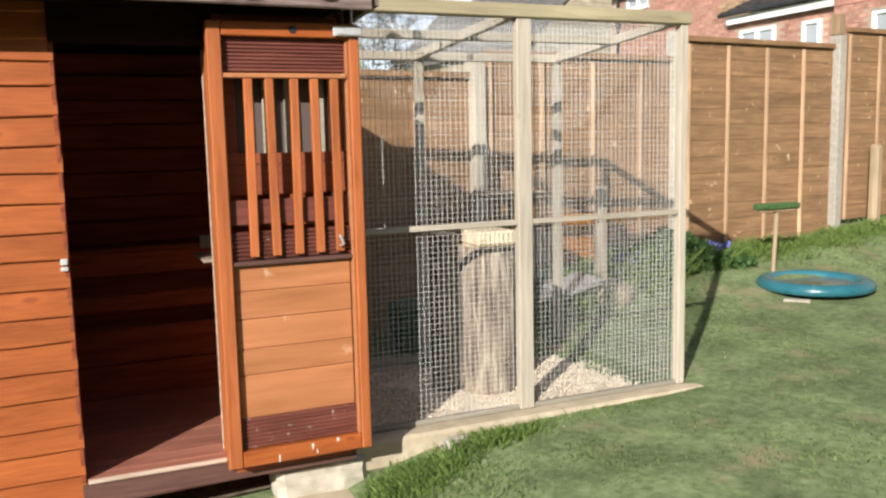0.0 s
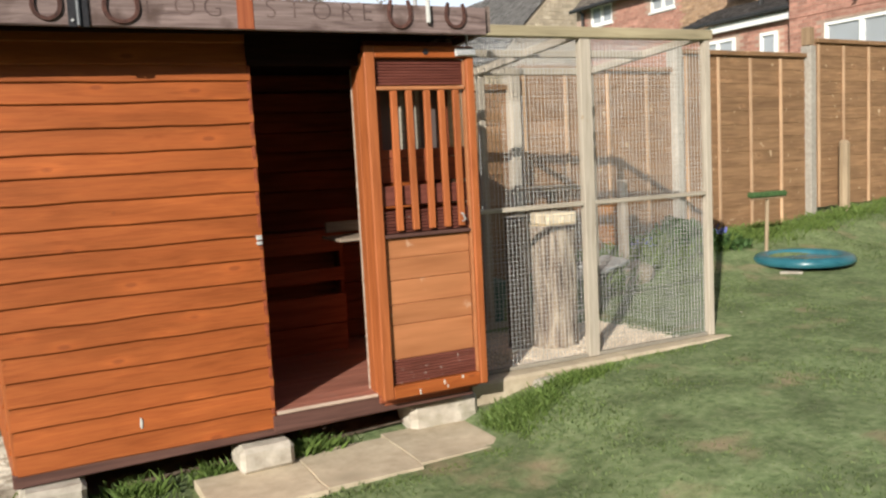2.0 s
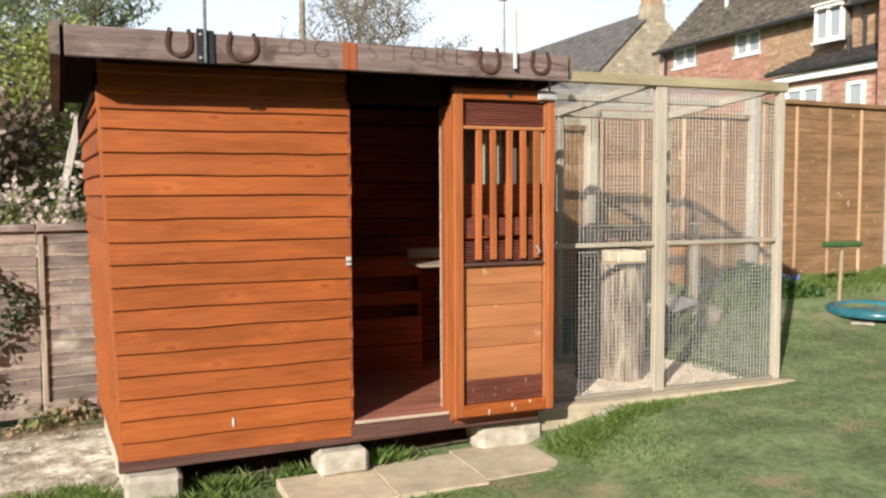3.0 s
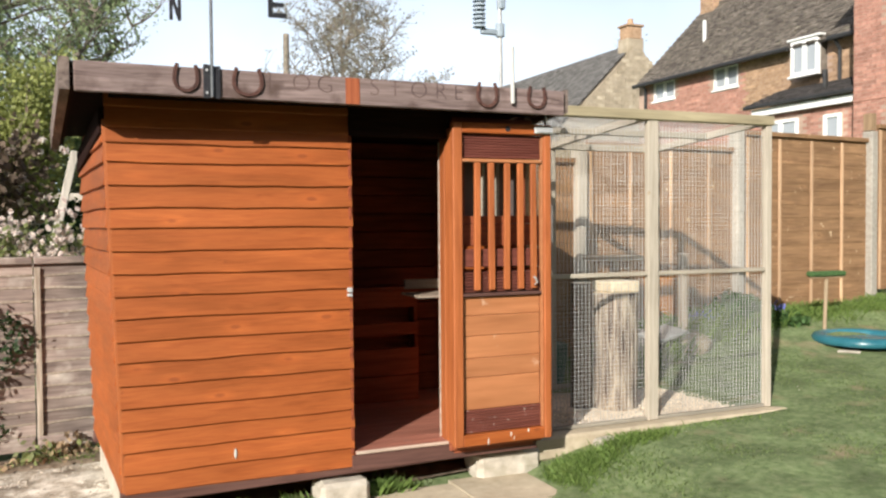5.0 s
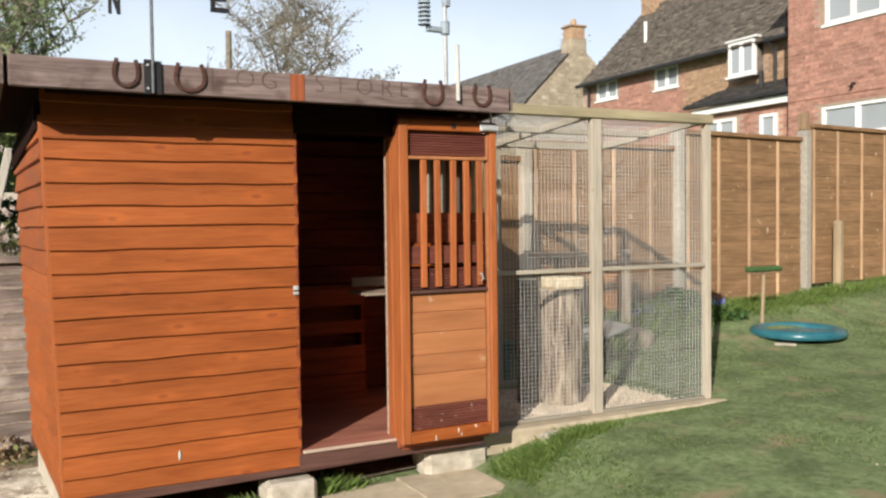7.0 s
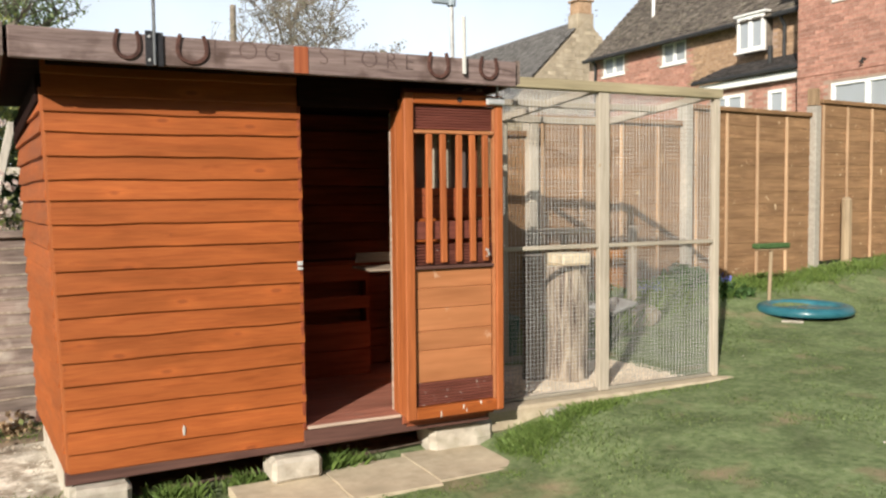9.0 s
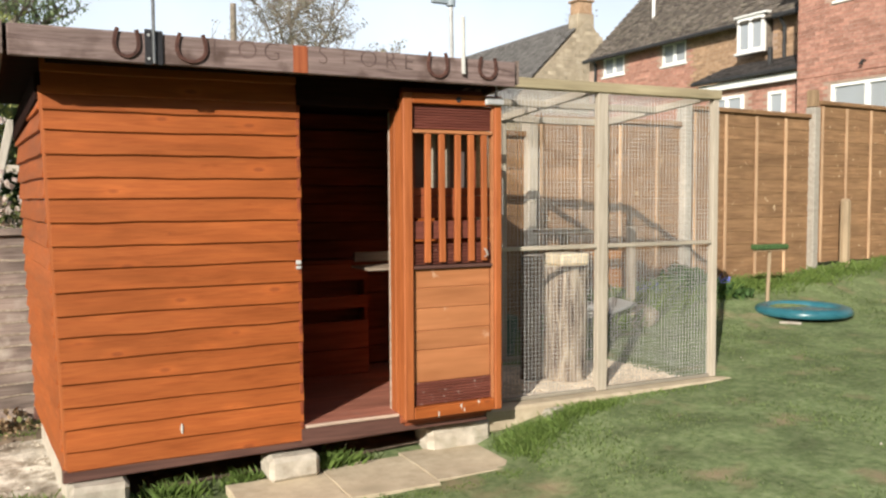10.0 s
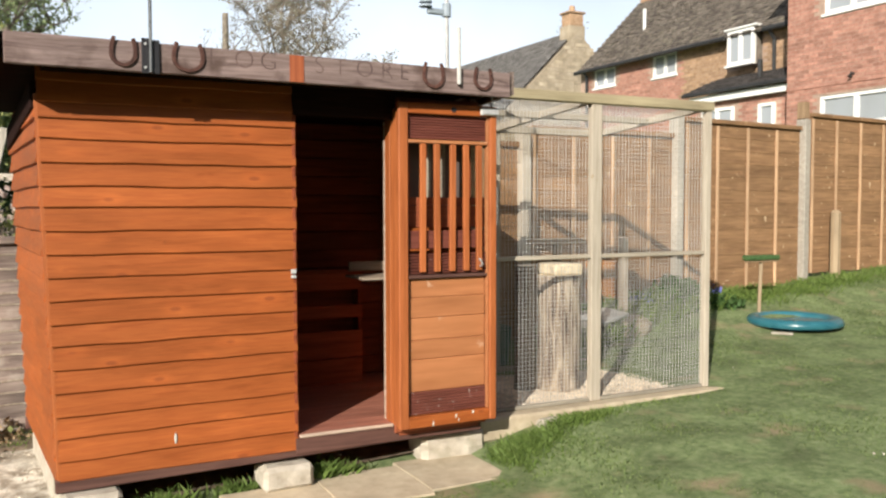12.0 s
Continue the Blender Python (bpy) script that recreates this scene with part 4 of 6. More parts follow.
shrub(-0.28, 2.25, 0.32, 1.4, 41)
shrub(-0.75, 2.3, 0.34, 1.42, 42)
shrub(-1.3, 2.3, 0.36, 1.42, 43)
shrub(-1.25, 6.4, 0.75, 2.5, 44, "tall copper shrub with large white blossoms", leaf_copper, 2600, 120, 2.2, 0.78)
shrub(-0.85, 7.2, 0.7, 3.3, 45, "tall yellow-green garden shrub", leaf_yellow, 9000, 0, 1.5, 0.6)

# telegraph pole far behind
bm = tube(bmesh.new(), [(6.43, 25.0, 0), (6.43, 25.0, 7.7)], [0.14, 0.1], 10)
thing("telegraph_pole", bm, twig, "weathered wooden telegraph pole beyond the gardens", "pole", smooth=False)
# leaning white plank behind the old fence
bm = box(bmesh.new(), -0.028, 0.028, -0.015, 0.015, -0.96, 1.0, 0.006, turn=pose(-0.367, 2.65, 0.79, 4, 13, 0))
thing("leaning_plank", bm, painted_white_wood, "flaking white plank leaning behind the fence", "plank")

# plain unseen walls added behind to block low sky, and a far garden wall's coping
thing("wall_south", boxes((-14, 26, -14.3, -14.0, -0.9, 7.0), bevel=0.02), brown_brick, "plain unseen brown wall added to block low sky", "wall", kind="structure")
thing("wall_west", boxes((-14.3, -14.0, -14.0, 6.0, -0.9, 7.0), bevel=0.02), brown_brick, "plain unseen brown wall added to block low sky", "wall", kind="structure")
thing("far_wall", boxes((-8, 4.5, 9.6, 9.85, -0.2, 1.70), bevel=0.03), gravel_mat, "pale stone garden wall beyond the hedge", "wall", kind="structure")

# ---- fences ----
def wavy_board(L, H, T, seed, wave=0.008, n=10, lip=0.004):
    """A waney-lap board: thin at the top, thick and uneven along its lower edge."""
    rng = random.Random(seed)
    bm = bmesh.new()
    rows = []
    for k in range(n + 1):
        x = L * k / n
        d = rng.uniform(-wave, wave)
        rows.append([bm.verts.new(p) for p in ((x, 0, H), (x, -T * 0.45, H), (x, -T, d + lip), (x, -T * 0.9, d), (x, 0, d))])
    for a, b in zip(rows, rows[1:]):
        for k in range(5):
            fc = bm.faces.new((a[k], a[(k + 1) % 5], b[(k + 1) % 5], b[k]))
            # the lip takes a second material, so it can be coloured apart
            fc.material_index = 1 if k == 2 else 0
    bm.faces.new(rows[0][::-1])
    bm.faces.new(rows[-1])
    return bm


def fence_line(x):
    return Matrix.Translation((x, fence_y(x), 0)) @ pose(0, 0, 0, 0, 0, math.degrees(math.atan(0.11)))


def fence_panel(parent, m, L, H, boards, batten_mesh, material, battens, label):
    """One panel of a fence: its cap rail carries the boards and battens."""
    bm = boxes((0, L, -0.04, 0.025, H, H + 0.045), bevel=0.005)
    bmesh.ops.transform(bm, matrix=m, verts=bm.verts)
    p = part("fence_panel", bm, material, parent, label)
    n = len(boards)
    for k in range(n):
        piece("board", boards[k], m @ Matrix.Translation((0, 0, H / n * k)), p)
    for u in battens:
        piece("batten", batten_mesh, m @ Matrix.Translation((u, 0, 0)), p)
    return p


def fence_meshes(L, H, count, material, batten_mat, seed, thick=0.01, wave=0.009, lip=0.004, edge=None):
    four = []
    for k in range(4):
        me = mesh_of(wavy_board(L, H / count * 1.25, thick, seed + k, wave, 14, lip), "board")
        me.materials.append(material)
        me.materials.append(edge or material)
        four.append(me)
    bme = mesh_of(boxes((-0.016, 0.016, -0.035, -0.0165, 0.0, H - 0.02), bevel=0.003), "batten")
    bme.materials.append(batten_mat)
    return [four[k % 4] for k in range(count)], bme


TALL = 1.75
fence = empty("fence", Matrix.Translation((7.8, fence_y(7.8), 0.2)), "brown waney-lap panel fence stepping up the slope", "fence")
bset, bat = fence_meshes(1.925, TALL, 13, lap_wood, lap_batten, 50)
for a, top in ((1.9, 1.76), (3.9, 1.92), (5.83, 2.09), (7.88, 2.25), (9.94, 2.41), (11.98, 2.57)):
    m = fence_line(a)
    m.translation.z = top - 0.04 - TALL
    fence_panel(fence, m, 1.925, TALL, bset, bat, lap_wood, (0.03, 0.485, 0.965, 1.445, 1.895), "brown waney-lap panel with pale battens")
old_fence = empty("old_fence", Matrix.Translation((-1.0, fence_y(-1.0), -0.16)), "low grey weathered waney-lap fence beside the shed", "fence")
# pale batten wood on the lips paints the light their edges catch
bset, bat = fence_meshes(1.875, 1.15, 15, old_wood, old_batten, 70, 0.015, 0.008, 0.012, old_batten)
for a in (-4.13, -2.26, -0.39):
    m = fence_line(a)
    m.translation.z = -0.16
    fence_panel(old_fence, m, 1.875, 1.15, bset, bat, old_wood, (0.02, 0.47, 0.93, 1.39), "grey weathered panel")
    bm = boxes((0.003, 1.872, -0.062, -0.036, 0.0, 0.085), bevel=0.008)
    bmesh.ops.transform(bm, matrix=m, verts=bm.verts)
    part("gravel_board", bm, old_wood, old_fence)


def post(x, z0, z1, w, material, label, front=0.03):
    bm = boxes((-w / 2, w / 2, -front - w / 2, w / 2 - 0.01, z0, z1), bevel=0.008)
    bmesh.ops.transform(bm, matrix=fence_line(x), verts=bm.verts)
    return part("fence_post", bm, material, fence, label)


post(3.81, 0.0, 1.84, 0.1, pine_z, "pale square timber post")
post(5.71, 0.0, 2.13, 0.1, post_concrete, "grey concrete post")
p8 = post(7.74, 0.1, 2.17, 0.1, post_concrete, "grey concrete post")
bm = boxes((-0.045, 0.045, -0.07, 0.03, 2.173, 2.36), bevel=0.006)
bmesh.ops.transform(bm, matrix=fence_line(7.73), verts=bm.verts)
part("post_extension", bm, grey_wood, p8, "brown timber block")
post(9.8, 0.2, 2.52, 0.1, lap_batten, "pale timber post")
post(11.83, 0.3, 2.62, 0.1, post_concrete, "grey concrete post")
post(1.86, -0.2, 1.7, 0.1, post_concrete, "grey concrete post")
bm = boxes((-0.055, 0.055, -0.17, -0.07, 0.1, 1.17), bevel=0.03)
bmesh.ops.transform(bm, matrix=fence_line(8.22), verts=bm.verts)
thing("repair_spur", bm, handle_wood, "short brown timber spur post against the fence", "post")


# climber on the old fence
def ivy_spot(rng):
    t = rng.random()
    x = -0.62 - 0.12 * math.sin(t * 7) + rng.gauss(0, 0.05)
    return x, fence_y(x) - 0.05 - 0.04 * rng.random(), -0.05 + 0.85 * t + rng.gauss(0, 0.03)


leaf_mass("climber", 420, ivy_spot, 0.02, leaf_dark, "thin dark climber on the old fence", "climbing plant", 33)


def weed_spot(rng):
    x = rng.choice((-1.25, -1.0, -0.42, -0.38, -0.02)) + rng.gauss(0, 0.055)
    y = fence_y(x) - 0.16 + rng.gauss(0, 0.06)
    return x, y, ground_z(x, y) + abs(rng.gauss(0, 0.06))


bm = bmesh.new()
bmesh.ops.create_grid(bm, x_segments=40, y_segments=10, size=0.5, matrix=Matrix.Translation((-1.0, 1.53, 0)) @ Matrix.Diagonal((2.2, 0.42, 1, 1)))
for vv in bm.verts:
    vv.co.z = ground_z(vv.co.x, vv.co.y) + 0.022 + 0.022 * noise.noise(vv.co * 6) - 0.05 * max(0, abs(vv.co.y - 1.53) - 0.13) / 0.08
thing("soil_strip", bm, soil, "dark weedy soil at the old fence foot", "soil", kind="structure", smooth=True)


def litter_spot(rng):
    x = rng.uniform(-1.6, 0.0)
    y = fence_y(x) - 0.12 - abs(rng.gauss(0, 0.1))
    return x, y, ground_z(x, y) + 0.03 + abs(rng.gauss(0, 0.02))


leaf_mass("leaf_litter", 260, litter_spot, 0.018, dry_leaf, "dry brown leaf litter under the old fence", "leaves", 38)
def dry_spot(rng):
    x = -0.2 + rng.gauss(0, 0.07)
    y = fence_y(x) - 0.12 + rng.gauss(0, 0.025)
    return x, y, ground_z(x, y) + 0.03 + 0.12 * rng.random()


leaf_mass("withered_plant", 90, dry_spot, 0.024, dry_leaf, "withered brown plant against the old fence", "plant", 40)
leaf_mass("weeds", 380, weed_spot, 0.022, leaf_green, "small leafy weeds at the fence foot", "weeds", 34)


def bluebell_spot(rng):
    x = rng.choice((5.0, 5.08, 6.0)) + rng.gauss(0, 0.06)
    y = (2.05 if x < 5.5 else 2.2) + rng.gauss(0, 0.05)
    return x, y, max(ground_z(x, y) + 0.08, 0.34) + rng.gauss(0, 0.025)


leaf_mass("blue_flowers", 420, bluebell_spot, 0.02, blue_flower, "small clumps of blue spring flowers", "flowers", 35)


def border_spot(rng):
    x = rng.uniform(4.7, 6.15)
    y = rng.uniform(1.85, 2.3)
    return x, y, ground_z(x, y) + 0.3 * rng.random() * (0.6 + 0.4 * math.sin(x * 6))


def petal_spot(rng):
    x, y = rng.uniform(2.4, 6.5), rng.uniform(-1.6, 0.9)
    while y > 0.0 and x < 4.2:
        x, y = rng.uniform(2.4, 6.5), rng.uniform(-1.6, 0.9)
    return x, y, ground_z(x, y) + 0.012


leaf_mass("fallen_petals", 16, petal_spot, 0.008, blossom, "few pale petals and bits on the lawn", "petals", 39)
leaf_mass("border_plants", 4200, border_spot, 0.026, leaf_border, "leafy green border plants along the fence", "plants", 36)

# ---- paving ----
for k, (x0, x1, y0, y1) in enumerate(((0.755, 1.24, -0.42, 0.045), (1.242, 1.704, -0.41, 0.085), (1.706, 2.17, -0.37, 0.13))):
    bm = bmesh.new()
    box(bm, x0, x1, y0, y1, -0.26, -0.183 + 0.003 * (k - 1), 0.003)
    bmesh.ops.subdivide_edges(bm, edges=bm.edges[:], cuts=3, use_grid_fill=True)
    for vv in bm.verts:
        vv.co += Vector((1, 1, 0.35)) * 0.007 * noise.noise(vv.co * 7)
    thing("paving_slab", bm, concrete, "worn buff concrete paving slab before the door", "paving slab", "slabs before the shed door")


# ---- shed ----
def towards(s):
    """Nearer to (s below 1) or farther from the point where the path ends, keeping the outline."""
    c = Matrix.Translation((-0.09, -4.09, 1.21))
    return c @ Matrix.Scale(s, 4) @ c.inverted()


SKEW = pose(0, 0, 0, 0, 0, 1.146)
FRONT, BACK = towards(0.9923) @ SKEW, towards(1.0073)     # 3 cm to either side
SW, SD, SK = 2.2, 1.4, -0.1          # width, depth, how far the rear leans to the left
shed = empty("shed", Matrix.Translation((1.1, 0.7, -0.06)), "orange-stained timber garden shed with an open door", "shed")


def wedge(L, H, T, seed):
    """A feather-edge board along x: thick lower edge, thin top, with a slightly uneven edge."""
    rng = random.Random(seed)
    bm = bmesh.new()
    rows = []
    n = 6
    for k in range(n + 1):
        x = -L / 2 + L * k / n
        d = rng.uniform(-0.0035, 0.0035)
        rows.append([bm.verts.new(p) for p in ((x, 0, H), (x, -T * 0.3, H), (x, -T, 0.004 + d), (x, -T * 0.85, d), (x, 0, d))])
    for a, b in zip(rows, rows[1:]):
        for k in range(5):
            bm.faces.new((a[k], a[(k + 1) % 5], b[(k + 1) % 5], b[k]))
    bm.faces.new(rows[0][::-1])
    bm.faces.new(rows[-1])
    return bm


COURSES = (0.0, 0.091, 0.194, 0.287, 0.391, 0.495, 0.6, 0.697, 0.8, 0.901, 1.0, 1.105, 1.211, 1.304, 1.4075, 1.51, 1.596, 1.668, 1.76, 1.84)


def lean(z):
    """How far the left corner stands in at that height."""
    return 0.055 * (1 - z / 1.6)


wall_f = part("front_wall", boxes((0.06, 1.125, 0.004, 0.05, 0.0, 1.84), bevel=0.002), inside_wood, shed)
wall_f.matrix_basis = BACK
rngb = random.Random(61)
for k, (a, b) in enumerate(zip(COURSES, COURSES[1:])):
    L = 1.138 - lean(a) + rngb.uniform(-0.005, 0.005)
    tilt = -0.9 * max(0, 1 - a / 0.9) if k else 0
    me = mesh_of(wedge(L, b - a + 0.018, 0.022, 100 + k), "board")
    me.materials.append(stain_x)
    piece("board", me, pose(lean(a) + L / 2 - 0.004, 0, a + 0.0, 0, tilt, 0), wall_f)
# left wall leans back along the skew line
ang = math.degrees(math.atan2(SD, SK))
Ls = math.hypot(SD, SK)
side = Matrix.Translation((0, 0.004, 0)) @ pose(0, 0, 0, 0, 0, ang)
bm = boxes((0.0, Ls, -0.05, -0.003, 0.0, 1.74), bevel=0.002)
bmesh.ops.transform(bm, matrix=side, verts=bm.verts)
for vv in bm.verts:
    vv.co.x += lean(vv.co.z)
wall_l = part("side_wall", bm, inside_wood, shed)
wall_l.matrix_basis = BACK
for k, (z, b) in enumerate(zip(COURSES[:17], COURSES[1:])):
    L = Ls if z < 1.55 else Ls - (z - 1.5) / 0.13 * 0.5
    me = mesh_of(wedge(L, b - z + 0.016, 0.022, 140 + k), "board")
    me.materials.append(stain_x)
    piece("board", me, Matrix.Translation((lean(z + 0.05), 0, 0)) @ side @ Matrix.Translation((L / 2, 0, z)) @ pose(0, 0, 0, 0, 0, 180), wall_l)
bm = boxes((-0.016, 0.004, -0.012, 0.012, 0.0, 1.70), bevel=0.003)
for vv in bm.verts:
    vv.co.x += lean(vv.co.z)
part("corner_strip", bm, stain_z, shed).matrix_basis = BACK
bm = boxes((SK + 0.06, SW + 0.02, SD - 0.03, SD, 0.0, 1.765), bevel=0.002)
wall_b = part("rear_wall", bm, inside_wood, shed)
ime = mesh_of(boxes((-1.08, 1.08, -0.016, 0, 0.0, 0.117), bevel=0.005), "board")
ime.materials.append(inside_wood)
for k in range(13):
    piece("board", ime, Matrix.Translation((1.07, SD - 0.032, 0.075 + k * 0.122)), wall_b)
wall_r = part("side_wall", boxes((SW - 0.03, SW, 0.047, SD - 0.033, 0.0, 1.74), bevel=0.002), stain_y, shed)
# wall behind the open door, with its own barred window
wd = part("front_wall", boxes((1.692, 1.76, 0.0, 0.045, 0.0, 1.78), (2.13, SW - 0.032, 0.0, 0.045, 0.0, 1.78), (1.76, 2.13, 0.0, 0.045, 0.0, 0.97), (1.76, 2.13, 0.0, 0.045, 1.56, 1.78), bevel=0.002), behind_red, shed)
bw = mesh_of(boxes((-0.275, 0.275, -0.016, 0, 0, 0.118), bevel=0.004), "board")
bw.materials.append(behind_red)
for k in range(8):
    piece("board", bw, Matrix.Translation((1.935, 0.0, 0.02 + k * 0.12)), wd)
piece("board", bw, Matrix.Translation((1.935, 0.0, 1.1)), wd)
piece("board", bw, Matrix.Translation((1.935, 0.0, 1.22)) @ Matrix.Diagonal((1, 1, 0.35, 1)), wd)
for x in (1.877, 1.962, 2.1):
    part("window_bar", boxes((x - 0.011, x + 0.011, 0.012, 0.03, 1.22, 1.56), bevel=0.003), dull_pine, wd, "pale window bar")
part("window_pane", boxes((1.76, 2.13, 0.035, 0.04, 1.2, 1.56), bevel=0), dim_glass, wd)
part("corner_post", boxes((2.12, 2.165, -0.014, -0.001, 0.98, 1.7), bevel=0.003), green_pine, wd)
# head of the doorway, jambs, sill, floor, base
# the head is near black to paint the shade over the doorway
part("door_head", boxes((1.128, 1.663, 0.0, 0.05, 1.665, 1.84), bevel=0.003), eave_shade, shed)
part("jamb", boxes((1.127, 1.145, 0.012, 0.075, 0.06, 1.663), bevel=0.003), inside_wood, shed)
jb = part("jamb", boxes((1.664, 1.69, 0.048, 0.118, 0.06, 1.72), bevel=0.006), stain_z, shed)
part("jamb", boxes((1.659, 1.69, -0.048, 0.04, 0.06, 1.72), bevel=0.007), stain_z, shed)
# near-black strip draws the dark gap between the two jambs
part("jamb", boxes((1.672, 1.69, 0.0405, 0.0475, 0.06, 1.72), bevel=0), eave_shade, shed)
part("jamb_edge", boxes((1.661, 1.69, 0.119, 0.129, 0.06, 1.66), bevel=0.001), worn_edge, jb, "bare pale jamb edge")
bm = boxes((0.03, SW - 0.01, 0.014, 0.07, -0.065, -0.002), bevel=0.006)
for vv in bm.verts:
    vv.co.z += 0.042 * vv.co.x / SW if vv.co.z < -0.03 else 0
part("base_beam", bm, base_brown, shed)
part("base_beam", boxes((1.13, SW - 0.01, 0.006, 0.012, -0.026, 0.052), bevel=0.002), base_brown, shed)
part("base_beam", boxes((-0.07, SW - 0.01, SD - 0.07, SD - 0.02, -0.065, -0.002), bevel=0.006), base_brown, shed)
part("threshold", boxes((1.15, 1.66, -0.004, 0.012, 0.054, 0.071), bevel=0.004), worn_edge, shed, "worn pale-edged threshold")
fl = part("floor", boxes((0.04, SW - 0.035, 0.072, SD - 0.05, 0.03, 0.05), bevel=0), inside_wood, shed)
part("sill_board", boxes((1.15, 1.66, 0.0125, 0.071, 0.053, 0.07), bevel=0.002), floor_wood, shed)
fme = mesh_of(boxes((-1.06, 1.06, -0.0582, 0.0582, 0, 0.018), bevel=0.0012), "floor_board")
fme.materials.append(floor_wood)
for k in range(11):
    piece("floor_board", fme, Matrix.Translation((1.105, 0.135 + k * 0.118, 0.051)), fl)

# roof with its boards
ZF, ZB = 1.905, 1.795


def roof_pt(u, v, dz=0.0):
    """u: 0 left to 1 right, v: 0 front to 1 back."""
    y = -0.222 + 0.043 * u * (1 - v) + v * 1.752
    xl, xr = -0.145 - 0.085 * v, 2.262
    return (xl + (xr - xl) * u, y, ZF + (ZB - ZF) * v + dz)


def roof_slab(a, b, u0, u1, v0, v1):
    bm = bmesh.new()
    p = [bm.verts.new(roof_pt(u, v, d)) for d in (a, b) for u, v in ((u0, v0), (u1, v0), (u1, v1), (u0, v1))]
    for q in ((3, 2, 1, 0), (4, 5, 6, 7), (0, 1, 5, 4), (1, 2, 6, 5), (2, 3, 7, 6), (3, 0, 4, 7)):
        bm.faces.new([p[k] for k in q])
    return bm


# roof underside and purlins carry the eaves' shade as near-black colour
roof = part("roof", roof_slab(-0.03, 0.0, 0.012, 0.99, 0.0, 1.0), eave_shade, shed)
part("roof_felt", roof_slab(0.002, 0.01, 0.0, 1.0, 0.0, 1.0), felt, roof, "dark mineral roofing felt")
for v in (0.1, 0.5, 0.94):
    part("purlin", roof_slab(-0.09, -0.033, 0.07, 0.97, v, v + 0.035), eave_shade, roof)
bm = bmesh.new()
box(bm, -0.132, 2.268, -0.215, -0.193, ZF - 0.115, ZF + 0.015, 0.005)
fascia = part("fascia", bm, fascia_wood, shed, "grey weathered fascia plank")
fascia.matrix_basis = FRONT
# lining added to darken the inner face of the barge board
part("soffit_lining", roof_slab(-0.088, -0.032, 0.001, 0.011, 0.02, 1.0), eave_shade, shed, "near-black inner lining with shade in its colour")
bm = roof_slab(-0.115, 0.02, -0.017, 0.0, -0.014, 1.0)
part("barge_board", bm, barge_wood, shed, "grey weathered barge board")
part("barge_board", roof_slab(-0.1, 0.02, 1.0, 1.01, 0.0, 1.0), barge_wood, shed, "grey weathered barge board")
part("fascia_patch", boxes((1.052, 1.122, -0.2185, -0.2155, ZF - 0.112, ZF + 0.012), bevel=0.001), orange_paint, fascia, "orange painted patch")
# side trim under the roof, its shade put into the colour
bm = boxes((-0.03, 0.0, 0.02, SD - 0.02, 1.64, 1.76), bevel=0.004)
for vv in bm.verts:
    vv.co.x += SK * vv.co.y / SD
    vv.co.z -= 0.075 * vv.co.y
part("wall_plate", bm, eave_shade, shed).matrix_basis = BACK


# worn letters cut into the fascia
groove = wood("incised_mark", dark=(0.075, 0.048, 0.043), light=(0.16, 0.11, 0.1), axis="x", rough=0.95)


def carved(text, x, z, size):
    """One thin letter lying a hair proud of the plank, centred at x, z."""
    cu = bpy.data.curves.new("letter", "FONT")
    cu.body, cu.size, cu.align_x, cu.align_y = text, size, "CENTER", "CENTER"
    cu.offset, cu.extrude = -0.0026, 0.0006
    tmp = bpy.data.objects.new("letter", cu)
    me = bpy.data.meshes.new_from_object(tmp)
    bpy.data.objects.remove(tmp)
    me.transform(pose(x, -0.2158, z, 90, 0, 0))
    me.materials.append(groove)
    piece("letter", me, Matrix(), fascia, "worn dark carved letter")


for text, x, z in (("L", 0.707, 1.878), ("O", 0.84, 1.876), ("G", 0.953, 1.876), ("S", 1.199, 1.877), ("T", 1.304, 1.877), ("O", 1.43, 1.876), ("R", 1.548, 1.876), ("E", 1.644, 1.876)):
    carved(text, x, z, 0.118)


# ---- shed door, standing open against the wall ----
DX0, DX1, DZ0, DZ1, DY0, DY1 = 1.664, 2.245, 0.045, 1.75, -0.07, -0.026
door = part("door", boxes((DX0, DX0 + 0.054, DY0, DY1, DZ0, DZ1), bevel=0.005), stain_z, shed, "open stable-style door, its slatted inside showing")
door.matrix_basis = towards(0.9925)
part("stile", boxes((DX1 - 0.042, DX1, DY0, DY1, DZ0, DZ1), bevel=0.005), stain_z, door)
part("stile_edge", boxes((DX1 - 0.054, DX1 - 0.043, DY0 + 0.012, DY1, DZ0 + 0.063, DZ1 - 0.06), bevel=0.002), door_board, door, "worn pale inner edge")
for z0, z1 in ((DZ0, DZ0 + 0.062), (DZ1 - 0.056, DZ1)):
    part("rail", boxes((DX0 + 0.055, DX1 - 0.043, DY0 + 0.003, DY1, z0, z1), bevel=0.004), stain_x, door)
part("rail", boxes((DX0 + 0.055, DX1 - 0.055, DY0 + 0.004, DY1, 1.542, 1.56), bevel=0.003), door_board, door, "pale thin rail over the slats")
part("rail", boxes((DX0 + 0.055, DX1 - 0.055, DY0 + 0.008, DY1, 0.835, 0.852), bevel=0.003), base_brown, door)


